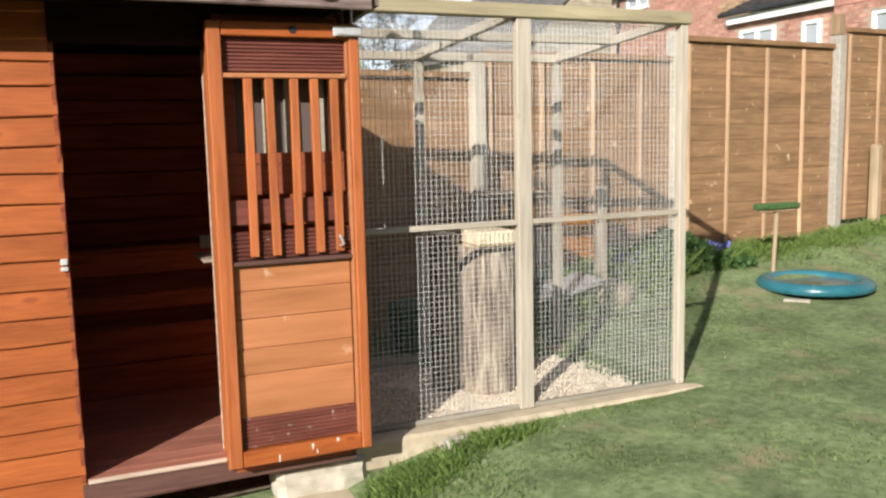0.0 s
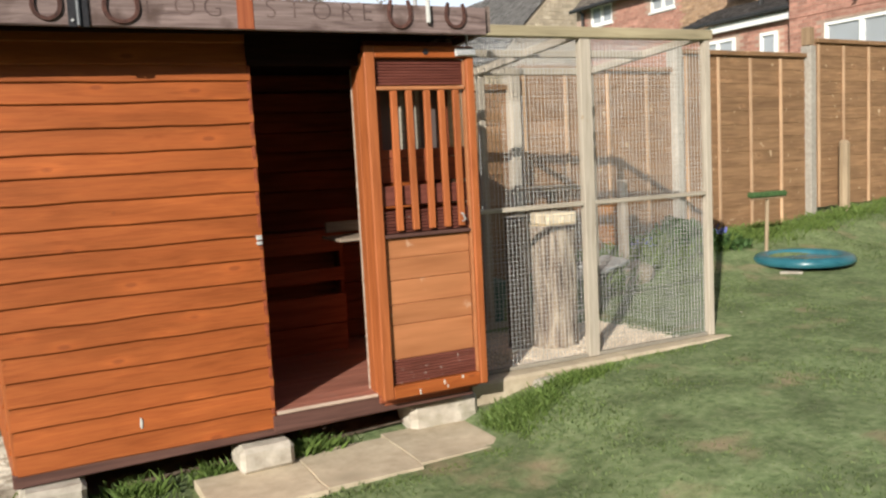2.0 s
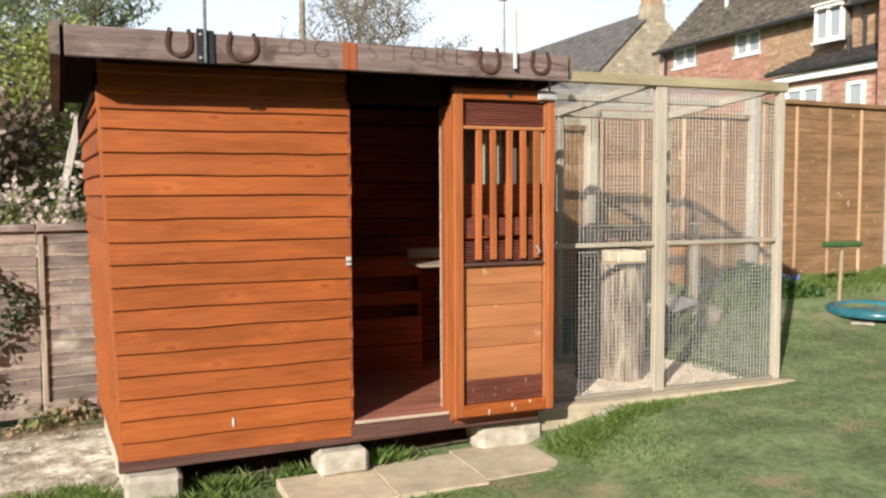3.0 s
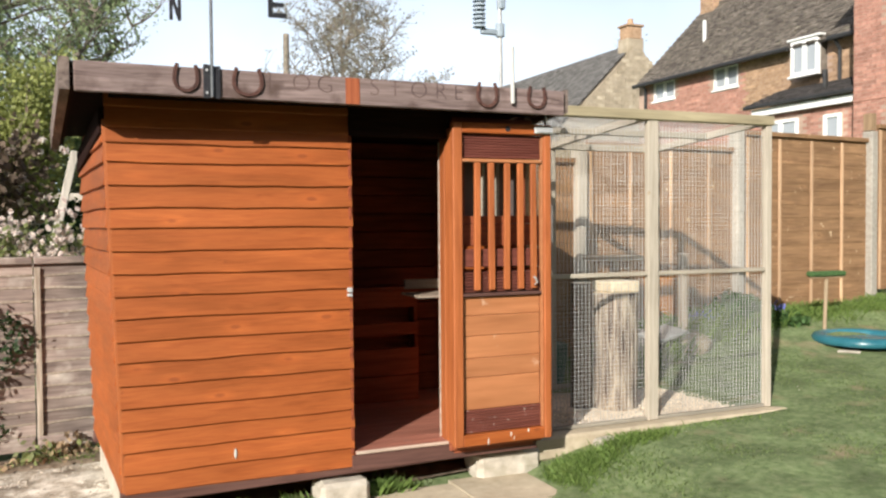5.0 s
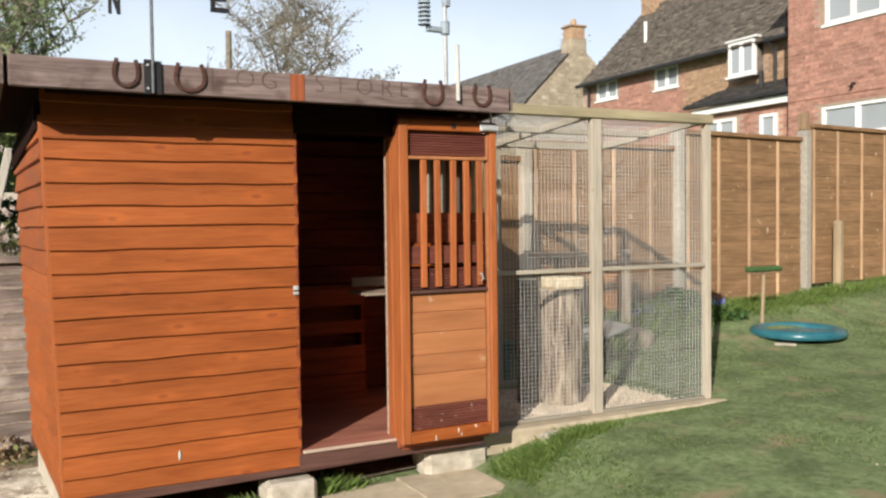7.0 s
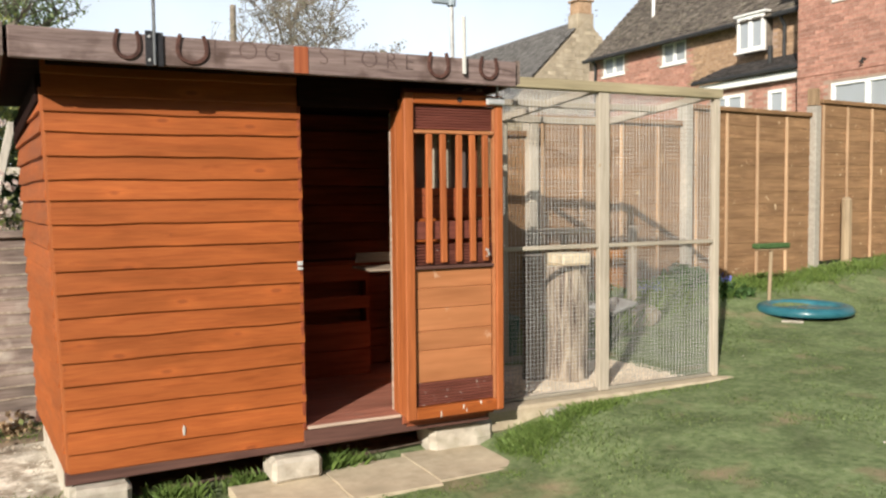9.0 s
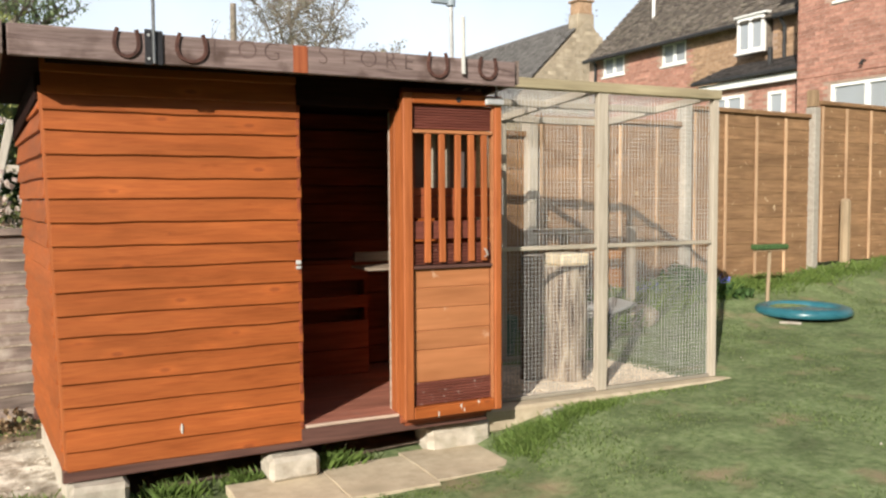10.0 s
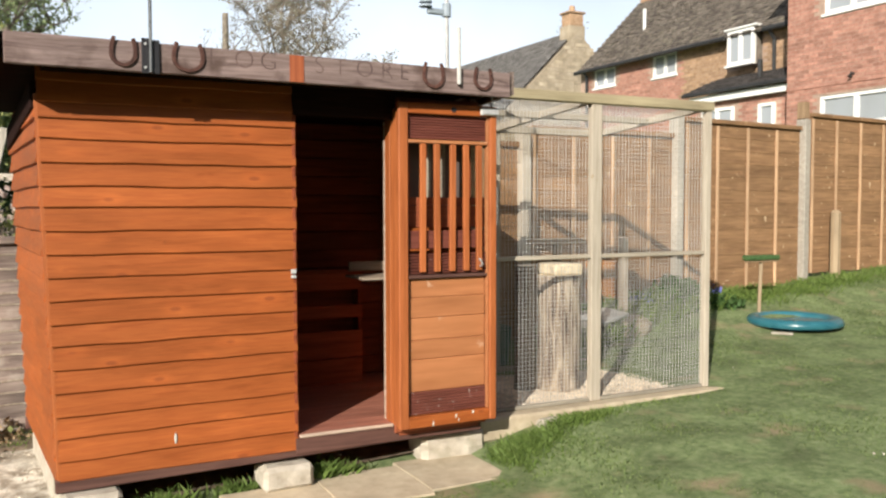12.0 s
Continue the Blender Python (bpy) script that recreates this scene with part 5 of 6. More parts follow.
def ribbed(x0, x1, z0, z1, y, ribs):
    """A grooved decking board: one body with ridges along x."""
    bm = bmesh.new()
    h = (z1 - z0) / ribs
    prof = [(y + 0.014, z0)]
    for k in range(ribs):
        z = z0 + h * k
        prof += [(y + 0.006, z + h * 0.04), (y, z + h * 0.24), (y, z + h * 0.76), (y + 0.006, z + h * 0.96)]
    prof.append((y + 0.014, z1))
    a, b = [[bm.verts.new((x, p, q)) for p, q in prof] for x in (x0, x1)]
    for k in range(len(prof)):
        n = (k + 1) % len(prof)
        bm.faces.new((a[k], a[n], b[n], b[k]))
    bm.faces.new(a)
    bm.faces.new(b[::-1])
    bmesh.ops.recalc_face_normals(bm, faces=bm.faces[:])
    return bm


IX0, IX1 = DX0 + 0.055, DX1 - 0.055
part("ribbed_panel", ribbed(IX0, IX1, 1.566, DZ1 - 0.058, DY1 - 0.016, 9), ribbed_clean, door, "ridged dark brown decking board")
part("ribbed_panel", ribbed(IX0, IX1, DZ0 + 0.064, 0.232, DY1 - 0.016, 8), ribbed_brown, door, "ridged dark brown board with pale droppings")
part("ribbed_panel", ribbed(IX0, IX1, 0.854, 0.965, DY1 - 0.018, 7), ribbed_brown, door, "ridged dark brown board behind the slats")
part("plain_board", boxes((IX0, IX1, DY1 - 0.012, DY1, 0.99, 1.085), bevel=0.003), ribbed_clean, door, "dark brown board behind the slats")
for k, (a, b) in enumerate(zip((0.233, 0.404, 0.507, 0.625, 0.733), (0.403, 0.506, 0.624, 0.732, 0.834))):
    part("panel_board", boxes((IX0 + 0.004, IX1 - 0.004, DY1 - 0.012 - 0.002 * (k % 2), DY1 - 0.005, a, b), bevel=0.004), door_board, door)
part("panel_back", boxes((IX0, IX1, DY1 - 0.004, DY1 - 0.001, 0.233, 0.834), bevel=0), base_brown, door)
sme = mesh_of(boxes((-0.0165, 0.0165, -0.01, 0.01, 0, 0.672), bevel=0.003), "slat")
sme.materials.append(stain_z)
for k in range(5):
    piece("slat", sme, Matrix.Translation(((1.805, 1.891, 1.979, 2.064, 2.143)[k], DY0 + 0.014, 0.868)) @ pose(0, 0, 0, 0, random.Random(k).uniform(-0.4, 0.4), 0), door)
bolt = part("bolt", boxes((2.14, 2.252, DY0 - 0.012, DY0 - 0.001, 1.7, 1.74), bevel=0.003), galv, door, "galvanised sliding bolt")
part("bolt_pin", tube(bmesh.new(), [(2.15, DY0 - 0.016, 1.708), (2.245, DY0 - 0.016, 1.708)], 0.007, 8), galv, bolt)
part("bolt_pin", tube(bmesh.new(), [(2.222, DY0 + 0.02, 1.752), (2.222, DY0 + 0.02, 1.805)], 0.006, 8), galv, bolt)
part("knot_hole", tube(bmesh.new(), [(1.985, DY0 + 0.004, 1.722), (1.985, DY0 - 0.001, 1.722)], [0.017, 0.013], 9), black_metal, door)
part("hook", tube(bmesh.new(), [(2.14, DY0 + 0.006, 0.93), (2.14, DY0 - 0.012, 0.925), (2.15, DY0 - 0.012, 0.90), (2.135, DY0 - 0.008, 0.89)], 0.006, 6), galv, door)
rngd = random.Random(8)
for x, z in ((1.86, 0.062), (1.995, 0.09), (2.012, 0.066), (2.1, 0.1)):
    bm = bmesh.new()
    bmesh.ops.create_icosphere(bm, subdivisions=2, radius=1, matrix=pose(x, DY0 + 0.003, z) @ Matrix.Diagonal((rngd.uniform(0.004, 0.007), 0.0025, rngd.uniform(0.008, 0.016), 1)))
    for vv in bm.verts:
        vv.co += Vector((1, 0, 1)) * 0.004 * noise.noise(vv.co * 90)
    part("dropping", bm, dropping_white, door, "dried white bird dropping")
lt = part("latch", boxes((1.105, 1.13, -0.032, -0.018, 0.862, 0.876), (1.105, 1.13, -0.032, -0.018, 0.884, 0.905), bevel=0.002), galv, wall_f, "small galvanised catch plate")
bm = bmesh.new()
bmesh.ops.create_icosphere(bm, subdivisions=2, radius=1, matrix=pose(0.545, -0.021, 0.135) @ Matrix.Diagonal((0.007, 0.004, 0.026, 1)))
part("dropping", bm, dropping_white, wall_f, "white bird dropping")

# inside the shed
part("shelf", boxes((1.67, SW - 0.035, 0.45, 0.75, 0.79, 0.805), bevel=0.003), pale_inside, shed, "pale shelf")
part("shelf_upstand", boxes((1.7, SW - 0.035, 0.76, 0.78, 0.82, 0.88), bevel=0.003), pale_inside, shed)
nest = empty("nest_box", Matrix.Translation((1.0, 1.2, 0.07)), "slatted red-brown nest box along the shed's rear wall", "nest box")
for z0, z1 in ((0.07, 0.235), (0.24, 0.415), (0.5, 0.58), (0.68, 0.79)):
    part("front_board", boxes((0.08, 1.91, 1.08, 1.1, z0, z1), bevel=0.004), inside_wood, nest)
part("lid", boxes((0.06, 1.93, 1.07, 1.35, 0.792, 0.812), bevel=0.004), inside_wood, nest)
part("back_board", boxes((0.101, 1.888, 1.2, 1.215, 0.07, 0.79), bevel=0.003), inside_wood, nest)
for x in (0.08, 1.89):
    part("side_board", boxes((x, x + 0.02, 1.101, 1.35, 0.07, 0.79), bevel=0.003), inside_wood, nest)

bm = boxes((0.02, Ls - 0.05, -0.06, -0.012, -0.29, -0.006), bevel=0.008)
bmesh.ops.transform(bm, matrix=side, verts=bm.verts)
bmesh.ops.translate(bm, vec=(0.05, 0.03, 0), verts=bm.verts)
thing("kerb", bm, block_white, "pale concrete kerb under the shed side wall", "kerb")

# blocks that carry the shed
for x0, x1, y0, y1, z0, z1, tag in ((0.05, 0.305, -0.07, 0.14, -0.27, -0.068, "pale concrete block under the shed corner"), (0.955, 1.21, -0.045, 0.16, -0.19, -0.068, "pale rough stone block under the shed"),
                                    (0.12, 0.3, 1.1, 1.33, -0.26, -0.068, "pale block under the shed rear"), (1.9, 2.17, 1.1, 1.33, -0.2, -0.068, "pale block under the shed rear")):
    bm = bmesh.new()
    box(bm, x0, x1, y0, y1, z0, z1, 0.022)
    bmesh.ops.subdivide_edges(bm, edges=bm.edges[:], cuts=2, use_grid_fill=True)
    for vv in bm.verts:
        vv.co += Vector((1, 1, 0.5)) * 0.008 * noise.noise(vv.co * 14)
    thing("support_block", bm, block_white, tag, "block", "blocks under the shed")
bm = bmesh.new()
box(bm, 1.87, 2.27, 0.08, 0.3, -0.24, -0.035, 0.03)
bmesh.ops.subdivide_edges(bm, edges=bm.edges[:], cuts=3, use_grid_fill=True)
for vv in bm.verts:
    vv.co += Vector((1, 1, 0.5)) * 0.014 * noise.noise(vv.co * 11)
thing("support_block", bm, block_white, "broken pale concrete lump under the door", "block", "blocks under the shed")


# ---- horseshoes ----
def horseshoe(x, z, w, h, tilt):
    bm = bmesh.new()
    n, pts = 18, []
    for k in range(n + 1):
        a = math.pi * (1.0 + k / n)
        px, pz = w / 2 * math.cos(a), h * 0.42 * math.sin(a)
        pts.append((px, pz))
    left = [(-w / 2 * (1 - 0.22 * u * u), h * 0.5 * u) for u in (1.0, 0.66, 0.33)]
    right = [(w / 2 * (1 - 0.22 * u * u), h * 0.5 * u) for u in (0.33, 0.66, 1.0)]
    path = left + pts + right
    ring = []
    for i, (px, pz) in enumerate(path):
        a, b = path[max(i - 1, 0)], path[min(i + 1, len(path) - 1)]
        d = Vector((b[0] - a[0], 0, b[1] - a[1])).normalized()
        nrm = Vector((d.z, 0, -d.x))
        c, hw = Vector((px, 0, pz)), 0.0088
        ring.append([bm.verts.new(c + nrm * s * hw + Vector((0, yy, 0))) for s, yy in ((-1, 0), (-0.8, -0.009), (0.8, -0.009), (1, 0))])
    for p, q in zip(ring, ring[1:]):
        for k in range(4):
            bm.faces.new((p[k], p[(k + 1) % 4], q[(k + 1) % 4], q[k]))
    bm.faces.new(ring[0][::-1])
    bm.faces.new(ring[-1])
    bmesh.ops.recalc_face_normals(bm, faces=bm.faces[:])
    bmesh.ops.transform(bm, matrix=pose(x, -0.2165, z, 0, tilt, 0), verts=bm.verts)
    bmesh.ops.transform(bm, matrix=FRONT, verts=bm.verts)
    return thing("horseshoe", bm, rust, "rusty iron horseshoe nailed upright to the fascia", "horseshoe", "horseshoes on the fascia")


horseshoe(0.322, 1.868, 0.098, 0.125, 2)
horseshoe(0.592, 1.865, 0.125, 0.13, 0)
horseshoe(1.805, 1.872, 0.108, 0.13, -1)
horseshoe(2.095, 1.874, 0.098, 0.118, 1)

# ---- weather vane ----
vane = empty("weather_vane", Matrix.Translation((0.43, -0.22, 1.79)), "black metal weather vane rod with compass letters", "weather vane")
br = part("bracket", boxes((0.395, 0.425, -0.226, -0.217, 1.785, 1.935), (0.437, 0.47, -0.226, -0.217, 1.785, 1.93), bevel=0.002), black_metal, vane, "black bracket plates")
part("rod", tube(bmesh.new(), [(0.431, -0.232, 1.79), (0.431, -0.232, 2.72)], 0.0075, 8), rod_grey, vane)
for z in (1.81, 1.91):
    part("bolt", tube(bmesh.new(), [(0.41, -0.224, z), (0.41, -0.232, z)], 0.006, 6), galv, br)
part("cross_arm", tube(bmesh.new(), [(0.22, -0.232, 2.28), (0.74, -0.232, 2.28)], 0.005, 6), black_metal, vane)
part("letter_east", boxes((0.685, 0.706, -0.237, -0.229, 2.165, 2.285), (0.7, 0.768, -0.2365, -0.2295, 2.165, 2.187), (0.7, 0.755, -0.2365, -0.2295, 2.214, 2.234), (0.7, 0.768, -0.2365, -0.2295, 2.263, 2.285), bevel=0), black_metal, vane, "black letter E")
bm = boxes((0.255, 0.269, -0.237, -0.229, 2.115, 2.235), (0.29, 0.304, -0.237, -0.229, 2.115, 2.235), bevel=0)
box(bm, -0.007, 0.007, -0.0035, 0.0035, -0.06, 0.06, 0, turn=pose(0.2795, -0.233, 2.175, 0, -17, 0))
part("letter_north", bm, black_metal, vane, "black letter N")
part("letter_stem", tube(bmesh.new(), [(0.279, -0.232, 2.235), (0.279, -0.232, 2.28)], 0.004, 6), black_metal, vane)
vane.matrix_basis = FRONT @ vane.matrix_basis

# ---- weather sensor mast ----
mast = empty("weather_sensor_mast", Matrix.Translation((1.93, -0.2, 1.84)), "white pole with a louvred weather sensor", "weather station")
part("pole", tube(bmesh.new(), [(1.945, -0.232, 1.838), (1.942, -0.232, 2.125)], 0.011, 10), pole_grey, mast, "weathered white plastic pole")
part("mast_tube", tube(bmesh.new(), [(1.915, -0.16, 1.915), (1.905, -0.16, 2.75)], 0.011, 10), galv, mast)
part("clamp", tube(bmesh.new(), [(1.911, -0.16, 2.19), (1.911, -0.16, 2.255)], 0.024, 10), grey_plastic, mast)
part("arm", boxes((1.8, 1.9, -0.172, -0.148, 2.195, 2.225), bevel=0.005), grey_plastic, mast)
part("bracket", boxes((1.9, 1.935, -0.18, -0.14, 2.33, 2.42), bevel=0.006), grey_plastic, mast)
for k in range(8):
    part("louvre", tube(bmesh.new(), [(1.79, -0.16, 2.228 + k * 0.022), (1.79, -0.16, 2.238 + k * 0.022), (1.79, -0.16, 2.242 + k * 0.022)], [0.034, 0.03, 0.02], 14), grey_plastic, mast)
part("louvre_core", tube(bmesh.new(), [(1.79, -0.16, 2.226), (1.79, -0.16, 2.41)], 0.018, 10), grey_plastic, mast)
mast.matrix_basis = FRONT @ mast.matrix_basis

# ---- aviary ----
av = empty("aviary", Matrix.Translation((3.1, 0.7, 0.0)), "pale timber aviary run with galvanised wire mesh", "aviary")
AY0, AY1 = 0.19, 1.3
P = 0.045
FZ = 1.84
for x, w in ((2.27, P), (3.115, 0.075), (4.03, P)):
    part("post", boxes((x - w / 2, x + w / 2, AY0, AY0 + 0.045, 0.0, FZ), bevel=0.004), pine_z, av)
for x in (2.24, 3.03, 3.94):
    part("post", boxes((x - 0.024, x + 0.024, AY1 - 0.045, AY1, 0.0, 1.745), bevel=0.004), pine_z, av)
part("top_rail", boxes((2.21, 4.065, AY0 - 0.012, AY0 + 0.05, FZ + 0.001, FZ + 0.062), bevel=0.005), green_pine, av)
for a, b in ((2.295, 3.076), (3.154, 4.006)):
    part("mid_rail", boxes((a, b, AY0 + 0.006, AY0 + 0.04, 0.892, 0.917), bevel=0.003), pine_x, av)
    part("bottom_rail", boxes((a, b, AY0 + 0.012, AY0 + 0.036, -0.002, 0.02), bevel=0.003), dull_pine, av)
part("back_rail", boxes((2.2, 3.97, AY1 - 0.05, AY1 - 0.002, 1.747, 1.797), bevel=0.004), pine_x, av)
part("back_rail", boxes((2.2, 3.97, AY1 - 0.04, AY1 - 0.005, 0.0, 0.035), bevel=0.004), pine_x, av)
part("roof_rail", boxes((2.2, 4.0, 0.72, 0.765, 1.8, 1.843), bevel=0.004), pine_x, av)


def raking(x0, x1, name, w=0.04, dz=0.0):
    """A bar from the front top to the rear top."""
    bm = bmesh.new()
    p = []
    for yy, zz, xx in ((AY0 + 0.052, 1.893 + dz, x0), (AY1 - 0.051, 1.797 + dz, x1)):
        p.append([bm.verts.new(q) for q in ((xx - w / 2, yy, zz - 0.045), (xx + w / 2, yy, zz - 0.045), (xx + w / 2, yy, zz), (xx - w / 2, yy, zz))])
    for k in range(4):
        bm.faces.new((p[0][k], p[0][(k + 1) % 4], p[1][(k + 1) % 4], p[1][k]))
    bm.faces.new(p[0][::-1])
    bm.faces.new(p[1])
    bmesh.ops.recalc_face_normals(bm, faces=bm.faces[:])
    return part(name, bm, pine_y, av)


raking(3.1, 3.02, "rafter")
raking(4.03, 3.94, "rafter")
raking(2.27, 2.22, "rafter")

def mesh_panel(name, o, du, dv, step, r, label=""):
    """Welded wire: straight wires both ways."""
    o, du, dv = Vector(o), Vector(du), Vector(dv)
    U, V = du.length, dv.length
    a, b = du.normalized(), dv.normalized()
    n = a.cross(b)
    v, f = [], []
    rng = random.Random(int(U * 1000))

    def bar(p, q, side, lift, thin=1.0):
        i = len(v)
        for e in (p, q):
            for s, w in ((-1, -1), (1, -1), (1, 1), (-1, 1)):
                v.append(e + side * s * r * thin + n * (w * r * thin + lift))
        f.extend(tuple(i + k for k in t) for t in ((0, 1, 5, 4), (1, 2, 6, 5), (2, 3, 7, 6), (3, 0, 4, 7)))
    for k in range(int(U / step) + 1):
        j = rng.uniform(-0.001, 0.001)
        bar(o + a * (k * step + j), o + a * (k * step - j) + dv, a, r)
    for k in range(int(V / step) + 1):
        j = rng.uniform(-0.001, 0.001)
        bar(o + b * (k * step + j), o + b * (k * step - j) + du, b, -r, 0.8)
    return stuff(name, v, f, wire, label, "", av)


mesh_panel("wire_mesh", (2.25, AY0 + 0.047, 0.0), (0.83, 0, 0), (0, 0, FZ), 0.0254, 0.001, "square galvanised wire mesh")
mesh_panel("wire_mesh", (3.09, AY0 + 0.047, 0.0), (0.94, 0, 0), (0, 0, FZ), 0.0254, 0.001, "square galvanised wire mesh")
mesh_panel("wire_mesh", (4.03, AY0 + 0.05, 0.0), (-0.09, AY1 - AY0 - 0.06, 0), (0, 0, 1.78), 0.0254, 0.0005, "square galvanised wire mesh")
mesh_panel("wire_mesh", (2.25, AY1 - 0.02, 0.0), (1.68, 0, 0), (0, 0, 1.745), 0.0254, 0.0005, "square galvanised wire mesh")
mesh_panel("wire_mesh", (2.25, AY0 + 0.05, 1.899), (1.75, 0, 0), (0, 1.06, -0.09), 0.0254, 0.0005, "square galvanised wire mesh")
# thin clear roof sheet
bm = bmesh.new()
p = [bm.verts.new(q) for q in ((2.21, AY0 + 0.06, 1.912), (3.99, AY0 + 0.06, 1.912), (3.93, AY1 + 0.1, 1.815), (2.16, AY1 + 0.1, 1.815))]
bm.faces.new(p)
bmesh.ops.solidify(bm, geom=list(bm.faces), thickness=0.003)
sheet = part("roof_sheet", bm, clear, av, "clear plastic roof sheet")
sheet.visible_shadow = False

# concrete base of the aviary
bm = bmesh.new()
box(bm, 2.2, 4.13, 0.1, 1.4, -0.14, -0.004, 0.015)
for vv in bm.verts:
    vv.co.x += -0.05 * (vv.co.y - 0.1) + 0.006 * noise.noise(vv.co * 5)
thing("aviary_base", bm, concrete, "pale concrete slab under the aviary", "concrete base", kind="structure")
bm = bmesh.new()
box(bm, 2.6, 2.74, 0.02, 0.098, -0.1, -0.03, 0.02)
bmesh.ops.subdivide_edges(bm, edges=bm.edges[:], cuts=2, use_grid_fill=True)
for vv in bm.verts:
    vv.co += Vector((1, 1, 0.6)) * 0.012 * noise.noise(vv.co * 17)
thing("loose_stone", bm, block_white, "small pale loose stone in the grass", "stone")


def chip_spot(rng):
    while True:
        x, y = rng.uniform(2.3, 3.86), rng.uniform(0.26, 1.12)
        d = min((x - 2.75) / 0.5, (3.78 - x) / 0.12, (1.0 - y) / 0.25 + 0.3)
        if rng.random() < d or rng.random() < 0.12:
            return x, y, 0.004 + 0.025 * rng.random() * max(0, min(1, d))


pebbles("wood_chips", 9500, chip_spot, 0.014, chips, "pale wood chips over the aviary floor", "wood chips", 0.35, seed=12)


bm = bmesh.new()
bmesh.ops.create_grid(bm, x_segments=60, y_segments=36, size=0.5, matrix=Matrix.Translation((3.24, 0.68, 0)) @ Matrix.Diagonal((1.4, 0.86, 1, 1)))
for vv in bm.verts:
    e = min((vv.co.x - 2.6) / 0.3, (3.8 - vv.co.x) / 0.12, (1.05 - vv.co.y) / 0.15, (vv.co.y - 0.22) / 0.06) + 0.6 * noise.noise(vv.co * 6)
    vv.co.z = -0.012 + 0.026 * max(0, min(1, e)) + 0.006 * noise.noise(vv.co * 22)
thing("chip_bed", bm, chips, "trodden bed of pale wood shavings", "wood chips", kind="structure", smooth=True)


# ---- log and things in the aviary ----
def log(name, x, y, r, h, skin, label, seed, group=""):
    """An upright trunk with ribs and hollows; skin: the material of its sides."""
    rng = random.Random(seed)
    n, m = 26, 16
    bm = bmesh.new()
    rings = []
    for j in range(m + 1):
        z = h * j / m
        ring = []
        for k in range(n):
            a = 6.2832 * k / n
            rr = r * (1 + 0.09 * noise.noise((math.cos(a) * 1.8, math.sin(a) * 1.8, z * 1.2 + seed)) + 0.05 * noise.noise((math.cos(a) * 5, math.sin(a) * 5, z * 2 + seed)))
            rr *= 1.06 if j == 0 else 1.0
            ring.append(bm.verts.new((x + rr * math.cos(a), y + rr * math.sin(a), z)))
        rings.append(ring)
    for p, q in zip(rings, rings[1:]):
        for k in range(n):
            bm.faces.new((p[k], p[(k + 1) % n], q[(k + 1) % n], q[k]))
    top = bm.faces.new(rings[-1])
    bm.faces.new(rings[0][::-1])
    ob = new(name, mesh_of(bm, name))
    ob.data.materials.append(skin)
    ob.data.materials.append(log_cut)
    for p in ob.data.polygons:
        p.use_smooth = len(p.vertices) == 4
        if p.center.z > h - 0.001:
            p.material_index = 1
    return tagged(ob, label, "log", group)


log("log", 3.09, 0.565, 0.142, 0.765, bark, "thick upright debarked log standing in the aviary", 3)
bm = bmesh.new()
box(bm, 2.985, 3.205, 0.45, 0.68, 0.767, 0.84, 0.012)
bmesh.ops.subdivide_edges(bm, edges=bm.edges[:], cuts=2, use_grid_fill=True)
for vv in bm.verts:
    vv.co += Vector((1, 1, 0.4)) * 0.01 * noise.noise(vv.co * 13)
thing("sawn_block", bm, log_cut, "pale sawn timber slab lying on the log", "timber slab")
log("log", 2.895, 0.665, 0.072, 0.825, bark_dark, "slimmer dark upright log behind the thick one", 5)

# garden behind the aviary
bt = empty("bird_table", Matrix.Translation((3.75, 1.72, 0.1)), "rough timber bird table behind the aviary", "bird table")
part("post", boxes((3.84, 3.9, 1.69, 1.75, 0.05, 0.909), bevel=0.006), grey_wood, bt)
part("tray", boxes((3.68, 4.06, 1.58, 1.9, 0.91, 0.945), bevel=0.006), handle_wood, bt)
bp = empty("garden_stake", Matrix.Translation((4.6, 1.78, 0.1)), "grey timber stake in a rough stone base", "stake")
part("stake", boxes((4.57, 4.635, 1.75, 1.81, 0.05, 0.95), bevel=0.006), old_batten, bp)
bm = bmesh.new()
bmesh.ops.create_icosphere(bm, subdivisions=3, radius=1, matrix=pose(4.62, 1.72, 0.16) @ Matrix.Diagonal((0.2, 0.17, 0.13, 1)))
for vv in bm.verts:
    vv.co += vv.normal * 0.04 * noise.noise(vv.co * 7)
part("stone", bm, stone_wall, bp, "rough brown stone")
# added slatted box stands for an orange patch on the fence
bm = boxes((4.5, 4.86, 2.13, 2.2, 0.12, 0.72), bevel=0.01)
for k in range(4):
    box(bm, 4.495, 4.865, 2.12, 2.128, 0.17 + k * 0.14, 0.29 + k * 0.14, 0.004)
thing("wooden_crate", bm, ochre_box, "orange-brown slatted box in place of an orange fence patch", "crate")
bm = tube(bmesh.new(), [(3.1, 1.55, -0.02), (3.1, 1.55, 0.29), (3.1, 1.55, 0.3)], [0.16, 0.2, 0.18], 20)
thing("green_tub", bm, surface("dark_green_tub", [(0.3, (0.005, 0.06, 0.045)), (0.7, (0.012, 0.1, 0.075))], freq=5, rough=0.45, bump=0.02), "dark green plastic tub behind the aviary", "tub")
bm = bmesh.new()
box(bm, -0.2, 0.2, -0.12, 0.12, -0.015, 0.015, 0.01, turn=pose(4.28, 1.62, 0.3, 8, -6, 20))
thing("tray", bm, galv, "pale metal tray lying on the ground", "tray")
bm = bmesh.new()
bmesh.ops.create_icosphere(bm, subdivisions=3, radius=1, matrix=pose(4.25, 1.72, 0.18) @ Matrix.Diagonal((0.26, 0.17, 0.14, 1)))
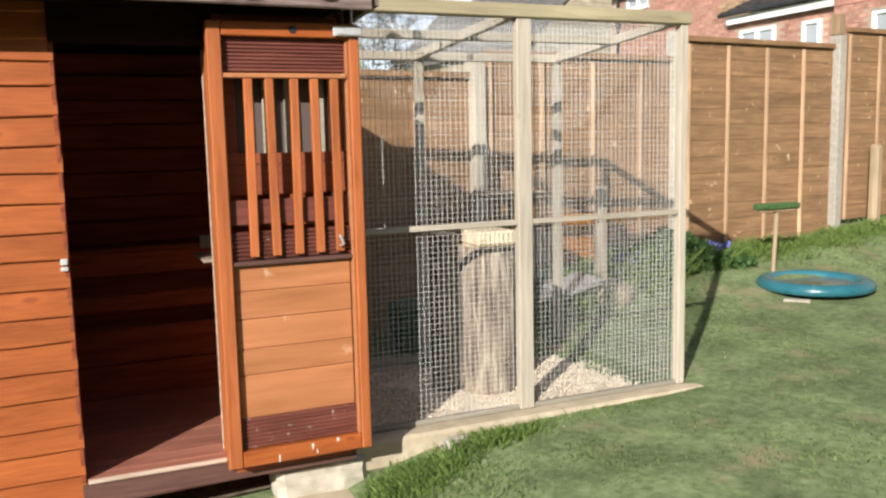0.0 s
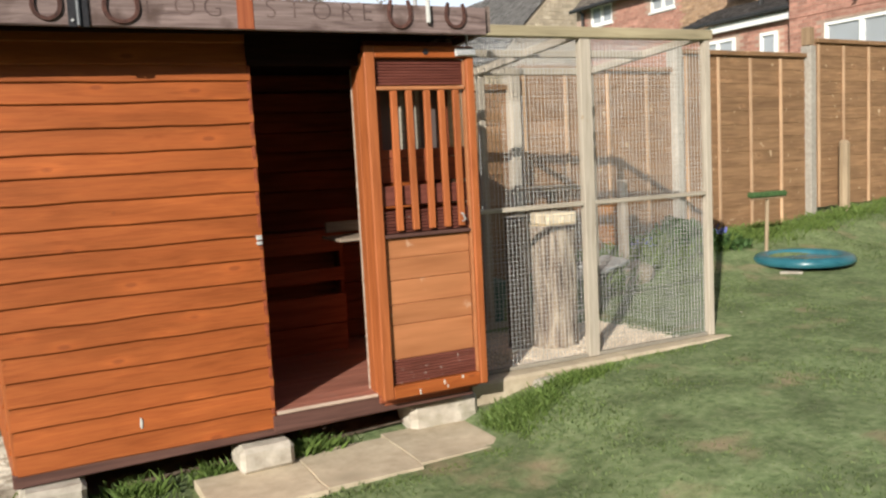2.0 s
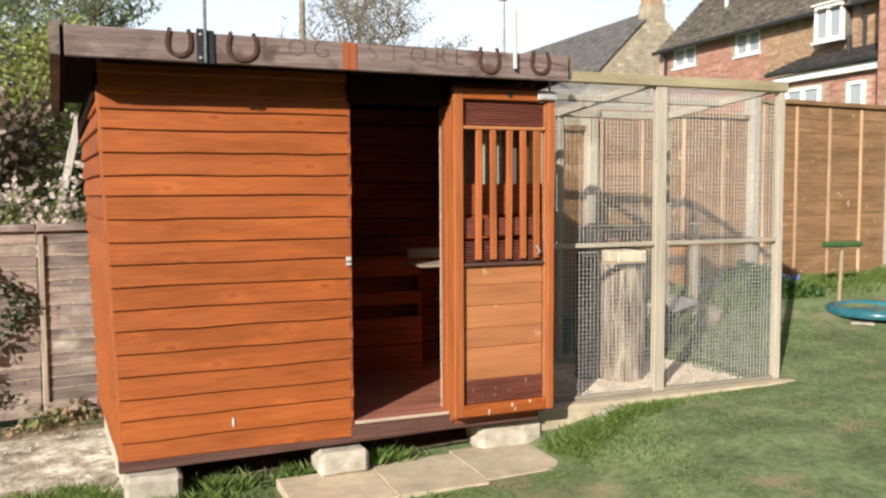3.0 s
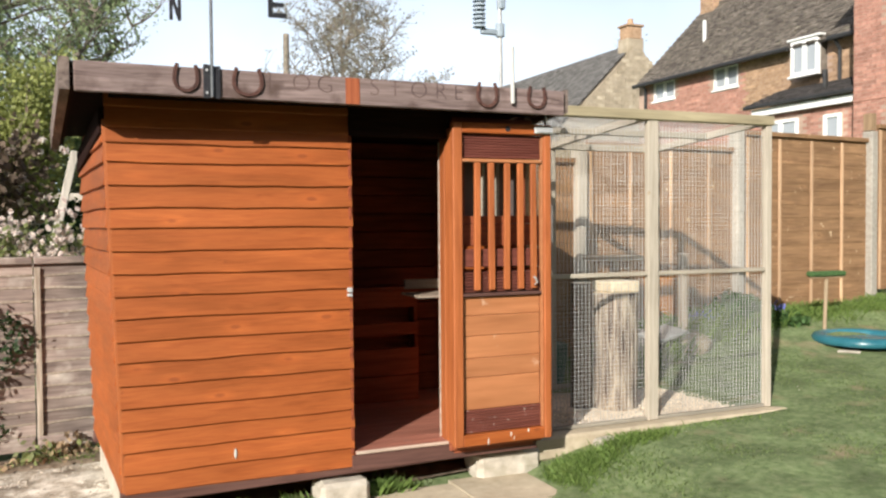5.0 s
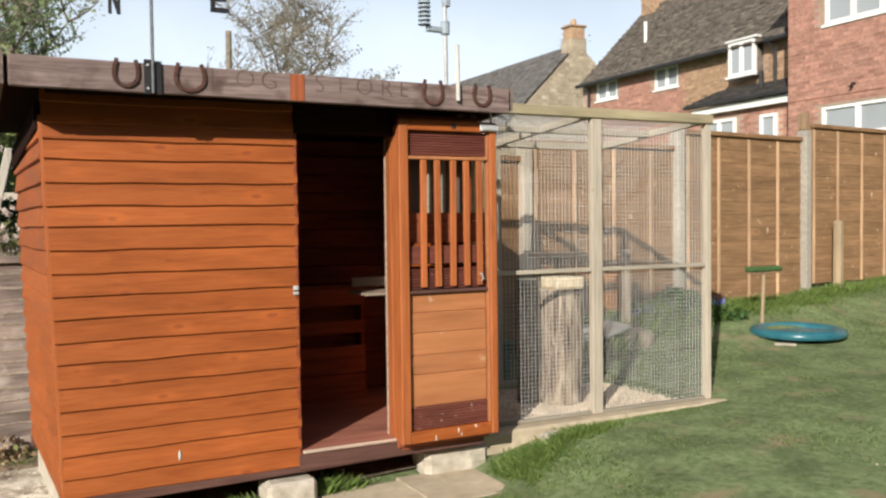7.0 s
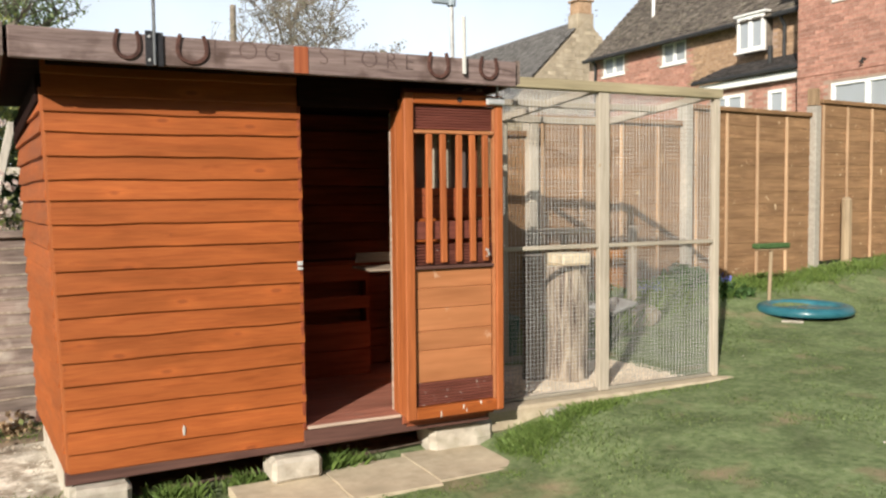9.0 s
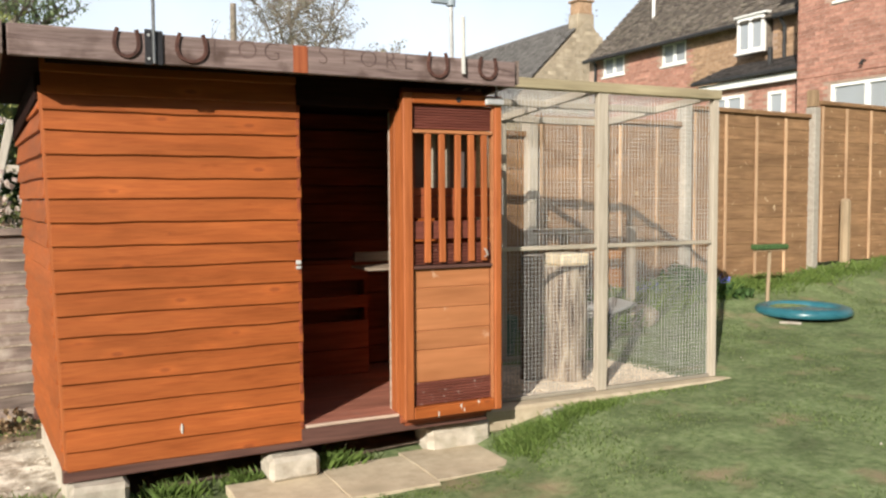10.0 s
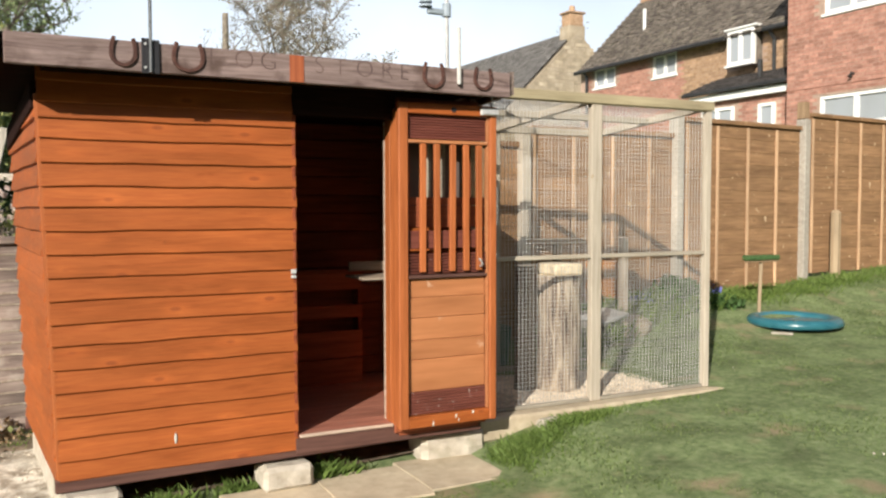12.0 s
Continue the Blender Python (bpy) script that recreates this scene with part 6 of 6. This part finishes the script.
for vv in bm.verts:
    vv.co += vv.normal * 0.05 * noise.noise(vv.co * 6)
thing("stone", bm, slate_mat, "dark rough stone under the tray", "stone")

# ---- teal ring and yard brush on the lawn ----
RX, RY = 6.22, 1.36
rz = ground_z(RX, RY) + 0.005
bm = bmesh.new()
prof = [(0.40, 0.0), (0.418, 0.015), (0.412, 0.045), (0.392, 0.068), (0.36, 0.078), (0.325, 0.074), (0.305, 0.055), (0.295, 0.01)]
n = 40
rings = [[bm.verts.new((RX + r * math.cos(6.2832 * k / n), RY + r * math.sin(6.2832 * k / n), rz + z)) for r, z in prof] for k in range(n)]
for k in range(n):
    for j in range(len(prof) - 1):
        bm.faces.new((rings[k][j], rings[(k + 1) % n][j], rings[(k + 1) % n][j + 1], rings[k][j + 1]))
bmesh.ops.recalc_face_normals(bm, faces=bm.faces[:])
pool = empty("round_tub", Matrix.Translation((RX, RY, rz)), "shallow teal plastic ring tub on the lawn", "tub")
part("rim", bm, teal, pool, "", smooth=True)
bm = bmesh.new()
bmesh.ops.create_circle(bm, cap_ends=True, segments=36, radius=0.302, matrix=pose(RX, RY, rz + 0.035))
part("water", bm, dirt_water, pool, "murky shallow water")
bm = bmesh.new()
box(bm, -0.09, 0.09, -0.035, 0.035, -0.01, 0.01, 0.008, turn=pose(RX - 0.38, RY - 0.2, ground_z(RX - 0.38, RY - 0.2) + 0.01, 0, 0, -52))
thing("flat_stone", bm, block_white, "small flat pale stone beside the teal tub", "stone")
brush = empty("yard_brush", Matrix.Translation((6.2, 1.78, 0.15)), "yard brush standing upside down with green bristles", "brush")
part("handle", tube(bmesh.new(), [(6.2, 1.76, 0.1), (6.225, 1.76, 0.69)], 0.017, 10), handle_wood, brush)
part("head", boxes((6.03, 6.42, 1.73, 1.79, 0.682, 0.70), bevel=0.006), grey_wood, brush)
bm = bmesh.new()
box(bm, 6.015, 6.435, 1.715, 1.805, 0.701, 0.75, 0.012)
bmesh.ops.subdivide_edges(bm, edges=bm.edges[:], cuts=3, use_grid_fill=True)
for vv in bm.verts:
    vv.co += Vector((0.6, 0.6, 1)) * 0.008 * noise.noise(vv.co * 30)
part("bristles", bm, green_plastic, brush, "green bristles")
